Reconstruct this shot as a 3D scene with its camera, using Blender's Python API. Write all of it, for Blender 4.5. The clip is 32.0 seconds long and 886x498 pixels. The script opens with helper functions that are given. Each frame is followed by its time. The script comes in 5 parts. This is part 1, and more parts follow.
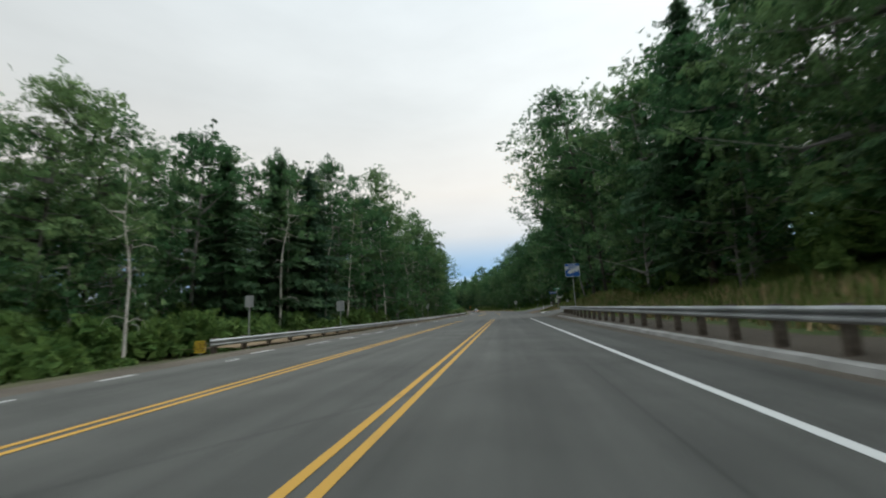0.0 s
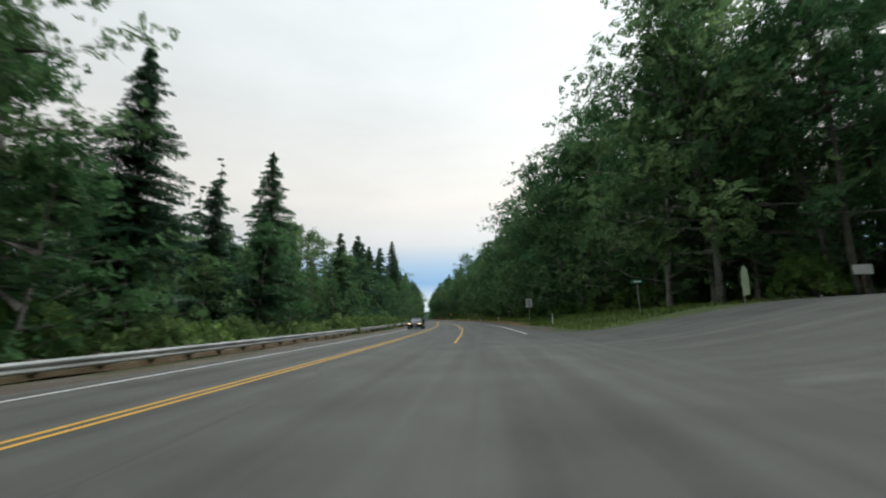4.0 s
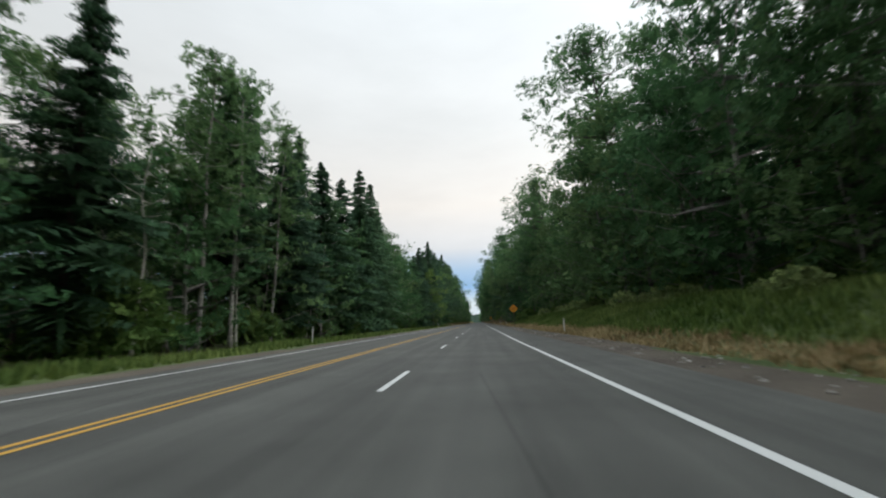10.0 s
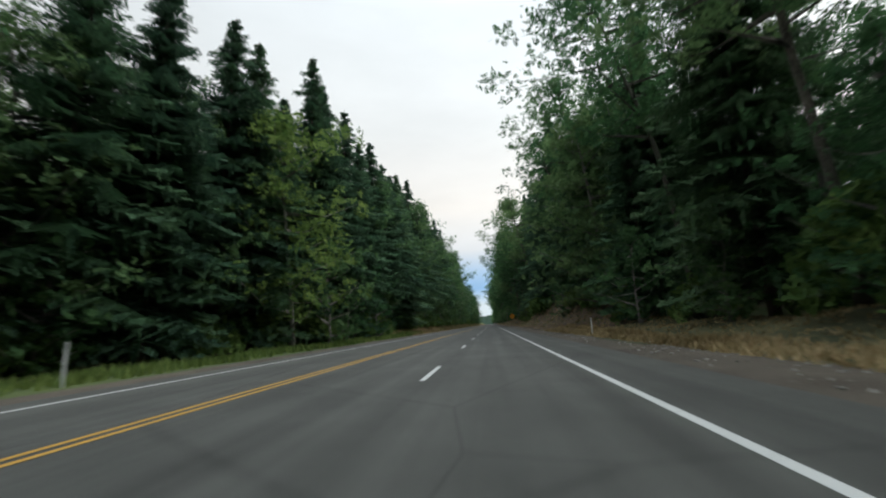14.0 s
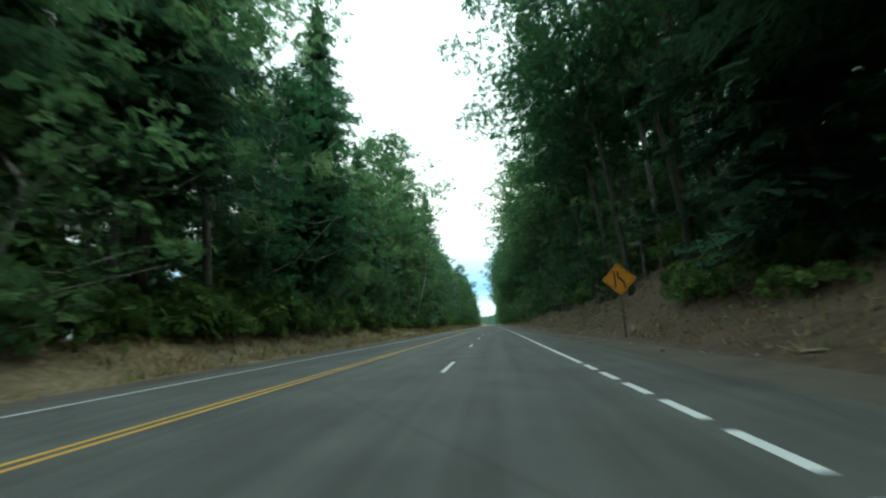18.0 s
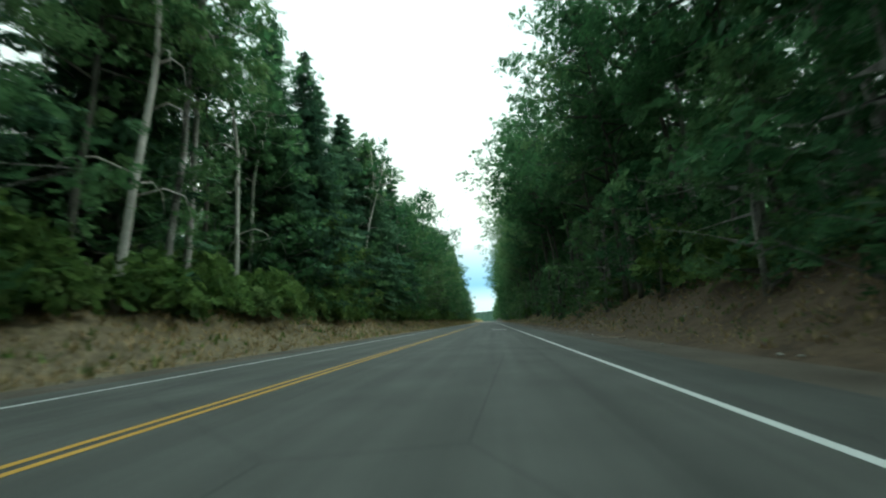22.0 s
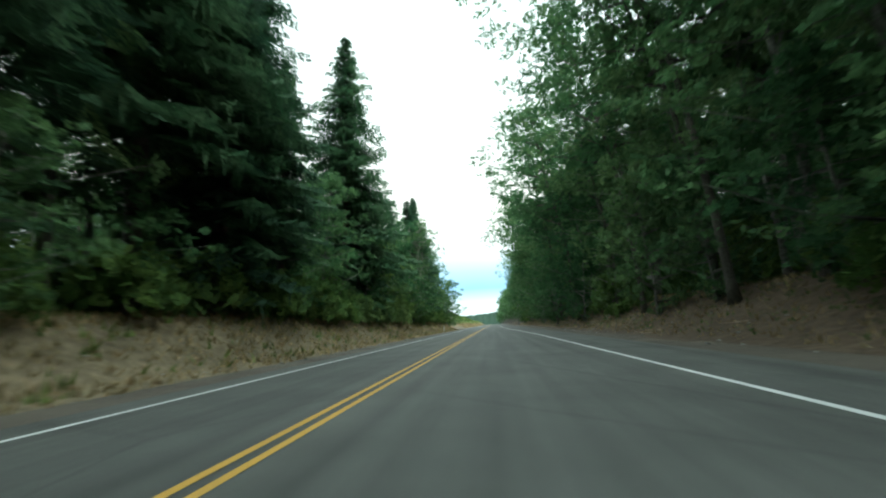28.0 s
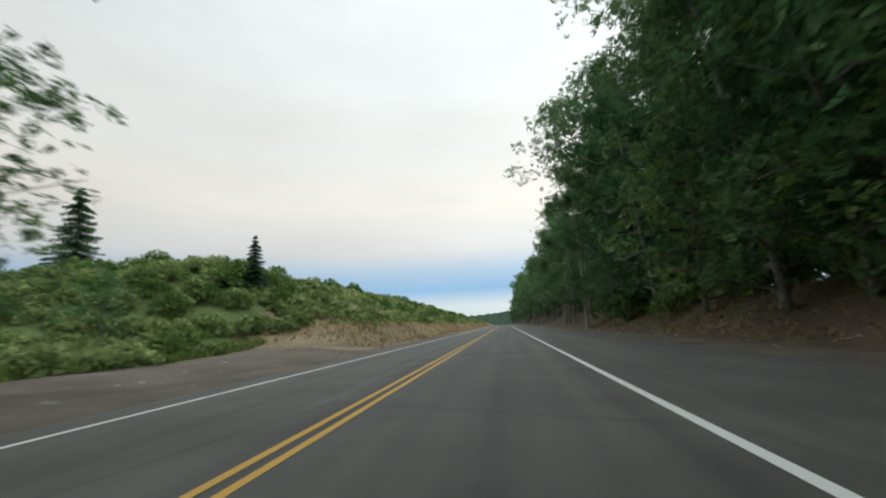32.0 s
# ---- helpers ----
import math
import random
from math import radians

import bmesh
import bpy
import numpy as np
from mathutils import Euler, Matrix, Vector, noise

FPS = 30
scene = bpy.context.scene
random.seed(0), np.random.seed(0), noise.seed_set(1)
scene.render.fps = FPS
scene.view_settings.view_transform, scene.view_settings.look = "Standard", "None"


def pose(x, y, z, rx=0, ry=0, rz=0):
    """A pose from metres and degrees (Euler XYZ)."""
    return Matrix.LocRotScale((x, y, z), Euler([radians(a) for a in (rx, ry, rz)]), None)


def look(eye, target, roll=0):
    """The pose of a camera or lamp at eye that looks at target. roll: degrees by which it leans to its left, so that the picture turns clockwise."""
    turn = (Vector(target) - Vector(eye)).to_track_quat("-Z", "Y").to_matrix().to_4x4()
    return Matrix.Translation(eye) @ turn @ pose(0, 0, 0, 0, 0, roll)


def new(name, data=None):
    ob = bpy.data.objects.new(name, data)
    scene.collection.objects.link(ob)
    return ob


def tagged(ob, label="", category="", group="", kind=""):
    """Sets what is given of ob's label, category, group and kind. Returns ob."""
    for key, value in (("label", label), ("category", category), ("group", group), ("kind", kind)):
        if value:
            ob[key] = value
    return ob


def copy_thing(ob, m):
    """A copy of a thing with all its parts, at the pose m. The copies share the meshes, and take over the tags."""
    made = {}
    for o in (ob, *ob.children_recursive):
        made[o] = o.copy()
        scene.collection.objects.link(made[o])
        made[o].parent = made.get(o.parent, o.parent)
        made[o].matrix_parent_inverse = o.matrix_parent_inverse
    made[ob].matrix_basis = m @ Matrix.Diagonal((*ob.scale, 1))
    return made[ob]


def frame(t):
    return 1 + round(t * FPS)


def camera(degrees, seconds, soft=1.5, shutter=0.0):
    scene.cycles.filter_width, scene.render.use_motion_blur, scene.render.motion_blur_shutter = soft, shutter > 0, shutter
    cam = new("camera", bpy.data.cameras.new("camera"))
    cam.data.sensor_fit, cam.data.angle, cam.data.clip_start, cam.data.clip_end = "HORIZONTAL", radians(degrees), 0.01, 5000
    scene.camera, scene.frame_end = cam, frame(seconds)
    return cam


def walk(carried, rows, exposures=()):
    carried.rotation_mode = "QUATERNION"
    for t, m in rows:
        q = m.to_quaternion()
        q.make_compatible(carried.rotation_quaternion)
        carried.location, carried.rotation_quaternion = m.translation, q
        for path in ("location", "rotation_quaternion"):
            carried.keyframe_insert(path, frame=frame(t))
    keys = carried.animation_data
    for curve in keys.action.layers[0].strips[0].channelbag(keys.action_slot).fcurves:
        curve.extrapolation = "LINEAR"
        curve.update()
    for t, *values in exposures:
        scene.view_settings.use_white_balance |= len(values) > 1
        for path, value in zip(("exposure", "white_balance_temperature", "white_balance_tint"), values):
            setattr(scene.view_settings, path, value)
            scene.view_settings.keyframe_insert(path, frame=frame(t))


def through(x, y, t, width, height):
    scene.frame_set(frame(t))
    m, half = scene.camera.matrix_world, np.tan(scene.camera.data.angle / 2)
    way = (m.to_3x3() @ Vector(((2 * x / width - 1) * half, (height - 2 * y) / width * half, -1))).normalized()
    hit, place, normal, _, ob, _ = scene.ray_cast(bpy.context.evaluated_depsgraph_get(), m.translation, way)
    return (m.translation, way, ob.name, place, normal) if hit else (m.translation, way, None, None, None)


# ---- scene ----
# The lens, and the way of the road: a straight, a gentle bend to the left, then a long straight along +y.
DEG = 95.0
F = 784 / math.tan(radians(DEG / 2))
EYE = 1.18
SPEED = 26.5

BEND_S = [-400, 66, 80, 93, 159, 185, 212, 238, 262, 3000]
BEND_A = [10.7, 10.7, 10.5, 10.0, 4.4, 2.5, 1.2, 0.4, 0.0, 0.0]
STEP_S = np.arange(-400.0, 2200.0, 0.5)
STEP_A = np.radians(np.interp(STEP_S, BEND_S, BEND_A))
LINE_X = np.concatenate([[0], np.cumsum(np.sin(STEP_A[:-1]) * 0.5)])
LINE_Y = np.concatenate([[0], np.cumsum(np.cos(STEP_A[:-1]) * 0.5)])
LINE_X -= np.interp(300, STEP_S, LINE_X)
LINE_Y -= np.interp(300, STEP_S, LINE_Y) - 300


def road_at(s, x=0.0, z=0.0):
    """The place s metres along the road and x metres to the right of its reference line."""
    a = np.interp(s, STEP_S, STEP_A)
    return Vector((float(np.interp(s, STEP_S, LINE_X) + x * math.cos(a)), float(np.interp(s, STEP_S, LINE_Y) - x * math.sin(a)), z))


def heading(s):
    return math.degrees(np.interp(s, STEP_S, STEP_A))


# Seconds, metres along, metres right of the reference line, eye height, where the road runs to (right and below the axis), roll.
DRIVE = [
    (0.0, 0.0, 895, 546, 2.6), (1.0, 0.0, 893, 552, 2.4), (2.0, 0.05, 887, 556, 2.0), (3.0, 0.1, 880, 559, 1.6), (3.5, 0.1, 876, 561, 1.6),
    (5.5, 0.0, 836, 563, 2.4), (6.0, 0.0, 833, 563, 2.6), (7.0, 0.1, 833, 560, 2.4), (8.0, 0.2, 836, 560, 2.0), (9.0, 0.1, 839, 566, 1.6),
    (10.0, 0.0, 848, 570, 1.8), (11.0, 0.0, 857, 576, 2.0), (12.0, 0.0, 862, 576, 2.6), (13.0, 0.0, 866, 574, 2.6), (14.0, 0.0, 869, 573, 2.6),
    (14.5, 0.0, 871, 573, 2.6), (16.5, 0.0, 876, 574, 2.4), (18.0, 0.0, 875, 574, 3.0), (19.0, 0.0, 874, 573, 3.2), (20.0, -0.1, 874, 570, 2.8),
    (21.0, -0.3, 872, 569, 1.8), (22.0, -0.7, 871, 567, 1.8), (23.0, -1.1, 870, 566, 2.2), (24.0, -1.5, 869, 565, 2.8), (25.0, -1.95, 870, 565, 3.2),
    (25.5, -2.1, 871, 565, 3.2), (27.5, -2.5, 874, 571, 2.6), (28.0, -2.6, 874, 572, 2.6), (29.0, -2.6, 877, 573, 3.0), (30.0, -2.55, 883, 573, 2.8),
    (31.0, -2.6, 888, 573, 2.6), (32.0, -2.7, 894, 572, 2.8)]


def eye_pose(t, x, px, py, roll):
    s = SPEED * t
    r = radians(roll)
    u, v = px - 784, py - 441
    u, v = u * math.cos(r) - v * math.sin(r), v * math.cos(r) + u * math.sin(r)
    p = math.atan(v / F)
    a = math.atan(u * math.cos(p) / F)
    spot = road_at(s, x, EYE)
    return pose(*spot, 90 + math.degrees(p), 0, -heading(s) + math.degrees(a)) @ pose(0, 0, 0, 0, 0, -roll)


cam = camera(DEG, 32.0, soft=2.0, shutter=0.2)
walk(cam, [(t, eye_pose(t, *rest)) for t, *rest in DRIVE], exposures=[(0.0, -0.15, 6300, 5), (2.5, 0.0, 6350, 5), (6.0, -0.16, 6350, 6), (8.0, -0.08, 6400, 7), (10.0, -0.06, 6350, 7), (14.0, 0.0, 6300, 6), (17.0, 0.4, 5850, -8), (18.3, 0.75, 5850, -15), (21.0, 0.6, 5900, -18), (25.0, 0.5, 6000, -18), (27.5, 0.9, 6000, -12), (29.0, 0.7, 6100, -11), (30.5, 0.65, 6150, -9), (32.0, -0.02, 6450, 4)])

# ---- light ----
world = bpy.data.worlds.new("world")
scene.world = world
world.use_nodes = True
wn, wl = world.node_tree.nodes, world.node_tree.links
wn.clear()


def wnode(kind, **values):
    n = wn.new(kind)
    for k, v in values.items():
        n.inputs[k].default_value = v
    return n


out = wn.new("ShaderNodeOutputWorld")
back = wnode("ShaderNodeBackground", Strength=1.0)
sky = wn.new("ShaderNodeTexSky")
sky.sky_type, sky.sun_disc = "NISHITA", False
sky.sun_elevation, sky.sun_rotation = radians(48), radians(75)
dim = wn.new("ShaderNodeMix")
dim.data_type, dim.blend_type = "RGBA", "MULTIPLY"
dim.inputs[0].default_value = 1.0
dim.inputs[7].default_value = (0.10, 0.10, 0.10, 1)
coord = wn.new("ShaderNodeTexCoord")
split = wn.new("ShaderNodeSeparateXYZ")
ramp = wn.new("ShaderNodeValToRGB")
SKY = [(0.0, (0.74, 0.83, 0.90, 1)), (0.045, (0.80, 0.87, 0.93, 1)), (0.085, (0.33, 0.55, 0.86, 1)), (0.125, (0.48, 0.64, 0.84, 1)), (0.18, (0.80, 0.80, 0.82, 1)),
       (0.28, (0.98, 0.92, 0.87, 1)), (0.45, (0.95, 0.95, 0.95, 1)), (0.66, (0.93, 0.96, 0.99, 1)), (1.0, (1.95, 2.1, 2.25, 1))]
while len(ramp.color_ramp.elements) < len(SKY):
    ramp.color_ramp.elements.new(0.5)
for el, (at, c) in zip(ramp.color_ramp.elements, SKY):
    el.position, el.color = at, c
squash = wn.new("ShaderNodeMapping")
squash.inputs["Scale"].default_value = (1.5, 1.5, 5.0)
cloud = wnode("ShaderNodeTexNoise", Scale=1.6, Detail=6.0, Roughness=0.55)
shade = wn.new("ShaderNodeMapRange")
for k, v in (("From Min", 0.3), ("From Max", 0.7), ("To Min", 0.98), ("To Max", 1.1)):
    shade.inputs[k].default_value = v
tint = wn.new("ShaderNodeMix")
tint.data_type, tint.blend_type = "RGBA", "MULTIPLY"
tint.inputs[0].default_value = 1.0
gap = wn.new("ShaderNodeMapRange")
gap.interpolation_type = "SMOOTHSTEP"
for k, v in (("From Min", 0.05), ("From Max", 0.17), ("To Min", 0.85), ("To Max", 1.0)):
    gap.inputs[k].default_value = v
blend = wn.new("ShaderNodeMix")
blend.data_type = "RGBA"
wl.new(coord.outputs["Generated"], split.inputs[0])
wl.new(split.outputs["Z"], ramp.inputs[0])
wl.new(coord.outputs["Generated"], squash.inputs["Vector"])
wl.new(squash.outputs[0], cloud.inputs["Vector"])
wl.new(cloud.outputs["Fac"], shade.inputs["Value"])
wl.new(ramp.outputs[0], tint.inputs[6])
wl.new(shade.outputs[0], tint.inputs[7])
wl.new(sky.outputs[0], dim.inputs[6])
wl.new(split.outputs["Z"], gap.inputs["Value"])
wl.new(gap.outputs[0], blend.inputs[0])
wl.new(dim.outputs[2], blend.inputs[6])
# brighter towards the veiled sun, duller on the far side
side = wn.new("ShaderNodeMapRange")
for k, v in (("From Min", -1.0), ("From Max", 1.0), ("To Min", 0.7), ("To Max", 1.3)):
    side.inputs[k].default_value = v
glow = wn.new("ShaderNodeMix")
glow.data_type, glow.blend_type = "RGBA", "MULTIPLY"
glow.inputs[0].default_value = 1.0
wl.new(split.outputs["X"], side.inputs["Value"])
wl.new(tint.outputs[2], glow.inputs[6])
wl.new(side.outputs[0], glow.inputs[7])
wl.new(glow.outputs[2], blend.inputs[7])
wl.new(blend.outputs[2], back.inputs["Color"])
wl.new(back.outputs[0], out.inputs["Surface"])

sun = new("sun", bpy.data.lights.new("sun", "SUN"))
sun.data.energy, sun.data.angle, sun.data.color = 1.5, radians(25), (1.0, 0.96, 0.90)
sun.matrix_world = look((0, 0, 0), (-math.sin(radians(75)), -math.cos(radians(75)), -math.tan(radians(48))))

# ---- materials ----
def mat(name, a, b, scale=3.0, rough=0.85, bump=0.0, fine=40.0, jitter=0.0, metal=0.0, island=0.0, through=0.0, fine_mix=0.35, spec=0.3, cut=0.0, cell=6.0):
    """A surface of two colours at two scales, with relief; jitter and island vary it from thing to thing and from piece to piece; cut breaks a spray into leaves of 1 / cell metres."""
    m = bpy.data.materials.new(name)
    m.use_nodes = True
    n, l = m.node_tree.nodes, m.node_tree.links
    bsdf = n["Principled BSDF"]
    bsdf.inputs["Roughness"].default_value, bsdf.inputs["Metallic"].default_value = rough, metal
    bsdf.inputs["Specular IOR Level"].default_value = spec
    tc = n.new("ShaderNodeTexCoord")
    big, small = n.new("ShaderNodeTexNoise"), n.new("ShaderNodeTexNoise")
    big.inputs["Scale"].default_value, big.inputs["Detail"].default_value = scale, 5.0
    small.inputs["Scale"].default_value, small.inputs["Detail"].default_value = fine, 4.0
    for x in (big, small):
        l.new(tc.outputs["Object"], x.inputs["Vector"])
    mix = n.new("ShaderNodeMix")
    mix.data_type = "FLOAT"
    mix.inputs[0].default_value = fine_mix
    l.new(big.outputs["Fac"], mix.inputs[2])
    l.new(small.outputs["Fac"], mix.inputs[3])
    ramp = n.new("ShaderNodeValToRGB")
    ramp.color_ramp.elements[0].position, ramp.color_ramp.elements[1].position = 0.36, 0.64
    ramp.color_ramp.elements[0].color, ramp.color_ramp.elements[1].color = (*a, 1), (*b, 1)
    l.new(mix.outputs[0], ramp.inputs[0])
    colour = ramp.outputs[0]
    for amount, node, sock, spin in ((jitter, "ShaderNodeObjectInfo", "Random", 0.11), (island, "ShaderNodeNewGeometry", "Random Per Island", 0.04)):
        if amount:
            src, span, hsv = n.new(node), n.new("ShaderNodeMapRange"), n.new("ShaderNodeHueSaturation")
            span.inputs["To Min"].default_value, span.inputs["To Max"].default_value = 1 - amount, 1 + amount
            l.new(src.outputs[sock], span.inputs["Value"])
            l.new(span.outputs[0], hsv.inputs["Value"])
            hue = n.new("ShaderNodeMapRange")
            hue.inputs["To Min"].default_value, hue.inputs["To Max"].default_value = 0.5 + amount * spin, 0.5 - amount * spin
            l.new(src.outputs[sock], hue.inputs["Value"])
            l.new(hue.outputs[0], hsv.inputs["Hue"])
            l.new(colour, hsv.inputs["Color"])
            colour = hsv.outputs[0]
    l.new(colour, bsdf.inputs["Base Color"])
    if bump:
        bm = n.new("ShaderNodeBump")
        bm.inputs["Strength"].default_value, bm.inputs["Distance"].default_value = 1.0, bump
        l.new(small.outputs["Fac"], bm.inputs["Height"])
        l.new(bm.outputs[0], bsdf.inputs["Normal"])
    if through:
        tr, ms = n.new("ShaderNodeBsdfTranslucent"), n.new("ShaderNodeMixShader")
        ms.inputs[0].default_value = through
        l.new(colour, tr.inputs["Color"])
        l.new(bsdf.outputs[0], ms.inputs[1])
        l.new(tr.outputs[0], ms.inputs[2])
        l.new(ms.outputs[0], n["Material Output"].inputs["Surface"])
    if cut:
        vor, over, clear_, gaps = n.new("ShaderNodeTexVoronoi"), n.new("ShaderNodeMath"), n.new("ShaderNodeBsdfTransparent"), n.new("ShaderNodeMixShader")
        vor.inputs["Scale"].default_value = cell
        over.operation = "GREATER_THAN"
        over.inputs[1].default_value = cut
        l.new(tc.outputs["Object"], vor.inputs["Vector"])
        l.new(vor.outputs["Distance"], over.inputs[0])
        l.new(over.outputs[0], gaps.inputs[0])
        l.new(ms.outputs[0], gaps.inputs[1])
        l.new(clear_.outputs[0], gaps.inputs[2])
        l.new(gaps.outputs[0], n["Material Output"].inputs["Surface"])
        spread, leafy = n.new("ShaderNodeMapRange"), n.new("ShaderNodeHueSaturation")
        spread.inputs["To Min"].default_value, spread.inputs["To Max"].default_value = 0.72, 1.32
        l.new(vor.outputs["Color"], spread.inputs["Value"])
        l.new(spread.outputs[0], leafy.inputs["Value"])
        l.new(colour, leafy.inputs["Color"])
        l.new(leafy.outputs[0], bsdf.inputs["Base Color"])
        l.new(leafy.outputs[0], tr.inputs["Color"])
    return m


def road_mat():
    """Grey asphalt, polished and darker where the wheels run, with sealed cracks and patches. uv: metres across and along."""
    m = mat("asphalt", (0.068, 0.068, 0.061), (0.110, 0.110, 0.099), 0.5, 0.78, 0.004, 260.0, fine_mix=0.45, spec=0.35)
    n, l = m.node_tree.nodes, m.node_tree.links
    bsdf = n["Principled BSDF"]
    old = bsdf.inputs["Base Color"].links[0].from_socket
    uv, sep = n.new("ShaderNodeUVMap"), n.new("ShaderNodeSeparateXYZ")
    l.new(uv.outputs[0], sep.inputs[0])
    stretch = n.new("ShaderNodeMapping")
    stretch.inputs["Scale"].default_value = (1.6, 0.035, 1.0)
    l.new(uv.outputs[0], stretch.inputs["Vector"])
    tracks = n.new("ShaderNodeTexNoise")
    tracks.inputs["Scale"].default_value, tracks.inputs["Detail"].default_value = 1.0, 4.0
    l.new(stretch.outputs[0], tracks.inputs["Vector"])
    tr = n.new("ShaderNodeMapRange")
    for k, v in (("From Min", 0.35), ("From Max", 0.7), ("To Min", 0.72), ("To Max", 1.12)):
        tr.inputs[k].default_value = v
    l.new(tracks.outputs["Fac"], tr.inputs["Value"])
    cells = n.new("ShaderNodeTexVoronoi")
    cells.feature = "DISTANCE_TO_EDGE"
    cells.inputs["Scale"].default_value = 0.16
    wob = n.new("ShaderNodeMapping")
    wob.inputs["Scale"].default_value = (1.0, 0.5, 1.0)
    l.new(uv.outputs[0], wob.inputs["Vector"])
    l.new(wob.outputs[0], cells.inputs["Vector"])
    crack = n.new("ShaderNodeMapRange")
    for k, v in (("From Min", 0.0), ("From Max", 0.006), ("To Min", 0.75), ("To Max", 1.0)):
        crack.inputs[k].default_value = v
    l.new(cells.outputs["Distance"], crack.inputs["Value"])
    both = n.new("ShaderNodeMath")
    both.operation = "MULTIPLY"
    l.new(tr.outputs[0], both.inputs[0])
    l.new(crack.outputs[0], both.inputs[1])
    mul = n.new("ShaderNodeMix")
    mul.data_type, mul.blend_type = "RGBA", "MULTIPLY"
    mul.inputs[0].default_value = 1.0
    l.new(old, mul.inputs[6])
    l.new(both.outputs[0], mul.inputs[7])
    l.new(mul.outputs[2], bsdf.inputs["Base Color"])
    return m


def paint_mat(name, colour, worn=(0.09, 0.09, 0.085), wear=0.42):
    """Road paint, rubbed through to the asphalt in places."""
    m = mat(name, worn, colour, 1.3, 0.7, 0.002, 55.0, fine_mix=0.5)
    r = [x for x in m.node_tree.nodes if x.bl_idname == "ShaderNodeValToRGB"][0]
    r.color_ramp.elements[0].position, r.color_ramp.elements[1].position = wear - 0.06, wear + 0.04
    return m


ASPHALT = road_mat()
WHITE = paint_mat("white_road_paint", (0.62, 0.62, 0.60), wear=0.36)
YELLOW = paint_mat("yellow_road_paint", (0.52, 0.30, 0.055), wear=0.36)
EARTH = mat("forest_earth", (0.035, 0.04, 0.018), (0.10, 0.095, 0.045), 0.25, 0.95, 0.05, 6.0)
GRAVEL = mat("gravel", (0.062, 0.051, 0.040), (0.165, 0.140, 0.112), 0.4, 0.95, 0.03, 45.0, fine_mix=0.6)
DIRT = mat("dry_bank_earth", (0.085, 0.070, 0.042), (0.245, 0.192, 0.118), 0.35, 0.95, 0.08, 4.0, fine_mix=0.55)
# Reddish brown clay, made darker for the shade trees cast on the bank.
SHADED_CLAY = mat("shaded_clay", (0.055, 0.038, 0.025), (0.125, 0.09, 0.058), 0.5, 0.95, 0.08, 3.0, fine_mix=0.55)
ALDER_LEAF = mat("alder_leaf", (0.044, 0.098, 0.040), (0.120, 0.218, 0.090), 0.3, 0.75, 0, 3.0, jitter=0.3, island=0.25, through=0.45, spec=0.1, cut=0.57, cell=8.0)
LIGHT_LEAF = mat("maple_leaf", (0.080, 0.145, 0.036), (0.205, 0.290, 0.085), 0.3, 0.75, 0, 3.0, island=0.25, through=0.45, spec=0.1, cut=0.57, cell=6.5)
FAR_LEAF = mat("deep_wood_leaf", (0.044, 0.098, 0.040), (0.120, 0.218, 0.090), 0.3, 0.75, 0, 3.0, island=0.3, through=0.2, spec=0.1, cut=0.62, cell=3.6)
SPRUCE_LEAF = mat("spruce_needles", (0.030, 0.072, 0.038), (0.080, 0.145, 0.075), 0.4, 0.8, 0, 4.0, jitter=0.25, island=0.3, through=0.25, spec=0.1, cut=0.58, cell=9.5)
BUSH_LEAF = mat("bush_leaf", (0.055, 0.11, 0.028), (0.14, 0.215, 0.065), 0.12, 0.8, 0, 2.0, island=0.35, through=0.4, spec=0.1, cut=0.6, cell=7.0)
BRAMBLE = mat("bramble_leaf", (0.065, 0.115, 0.038), (0.165, 0.235, 0.085), 0.12, 0.8, 0, 2.0, island=0.35, through=0.4, spec=0.1, cut=0.6, cell=7.0)
SCRUB = mat("pale_scrub_leaf", (0.12, 0.18, 0.06), (0.30, 0.36, 0.155), 0.1, 0.8, 0, 2.0, island=0.3, through=0.4, spec=0.1, cut=0.6, cell=7.0)
GRASS_LEAF = mat("verge_grass", (0.066, 0.118, 0.026), (0.185, 0.240, 0.075), 0.15, 0.8, 0, 2.0, island=0.35, through=0.3, spec=0.1)
TURF = mat("turf", (0.040, 0.066, 0.018), (0.10, 0.125, 0.045), 0.3, 0.95, 0.05, 8.0, fine_mix=0.5)
STRAW = mat("dry_grass", (0.19, 0.14, 0.065), (0.44, 0.34, 0.18), 0.2, 0.8, 0, 3.0, island=0.35, through=0.2)
ALDER_BARK = mat("pale_alder_bark", (0.075, 0.070, 0.060), (0.30, 0.29, 0.265), 1.2, 0.85, 0.02, 10.0, jitter=0.35, fine_mix=0.5)
# A darker bark, for alder kinds 1 and 3.
DARK_BARK = mat("dark_alder_bark", (0.030, 0.029, 0.022), (0.105, 0.100, 0.080), 1.2, 0.9, 0.02, 10.0, jitter=0.3, fine_mix=0.5)
SPRUCE_BARK = mat("dark_spruce_bark", (0.05, 0.038, 0.03), (0.14, 0.115, 0.095), 2.0, 0.9, 0.03, 16.0, jitter=0.2)
STEEL = mat("galvanised_steel", (0.26, 0.27, 0.27), (0.44, 0.45, 0.45), 0.7, 0.55, 0.001, 30.0, metal=0.35)
OLD_WOOD = mat("weathered_post_wood", (0.07, 0.055, 0.042), (0.19, 0.16, 0.13), 3.0, 0.9, 0.006, 30.0)
SIGN_WHITE = mat("sign_white", (0.55, 0.56, 0.55), (0.68, 0.69, 0.68), 2.0, 0.5, 0, 30.0)
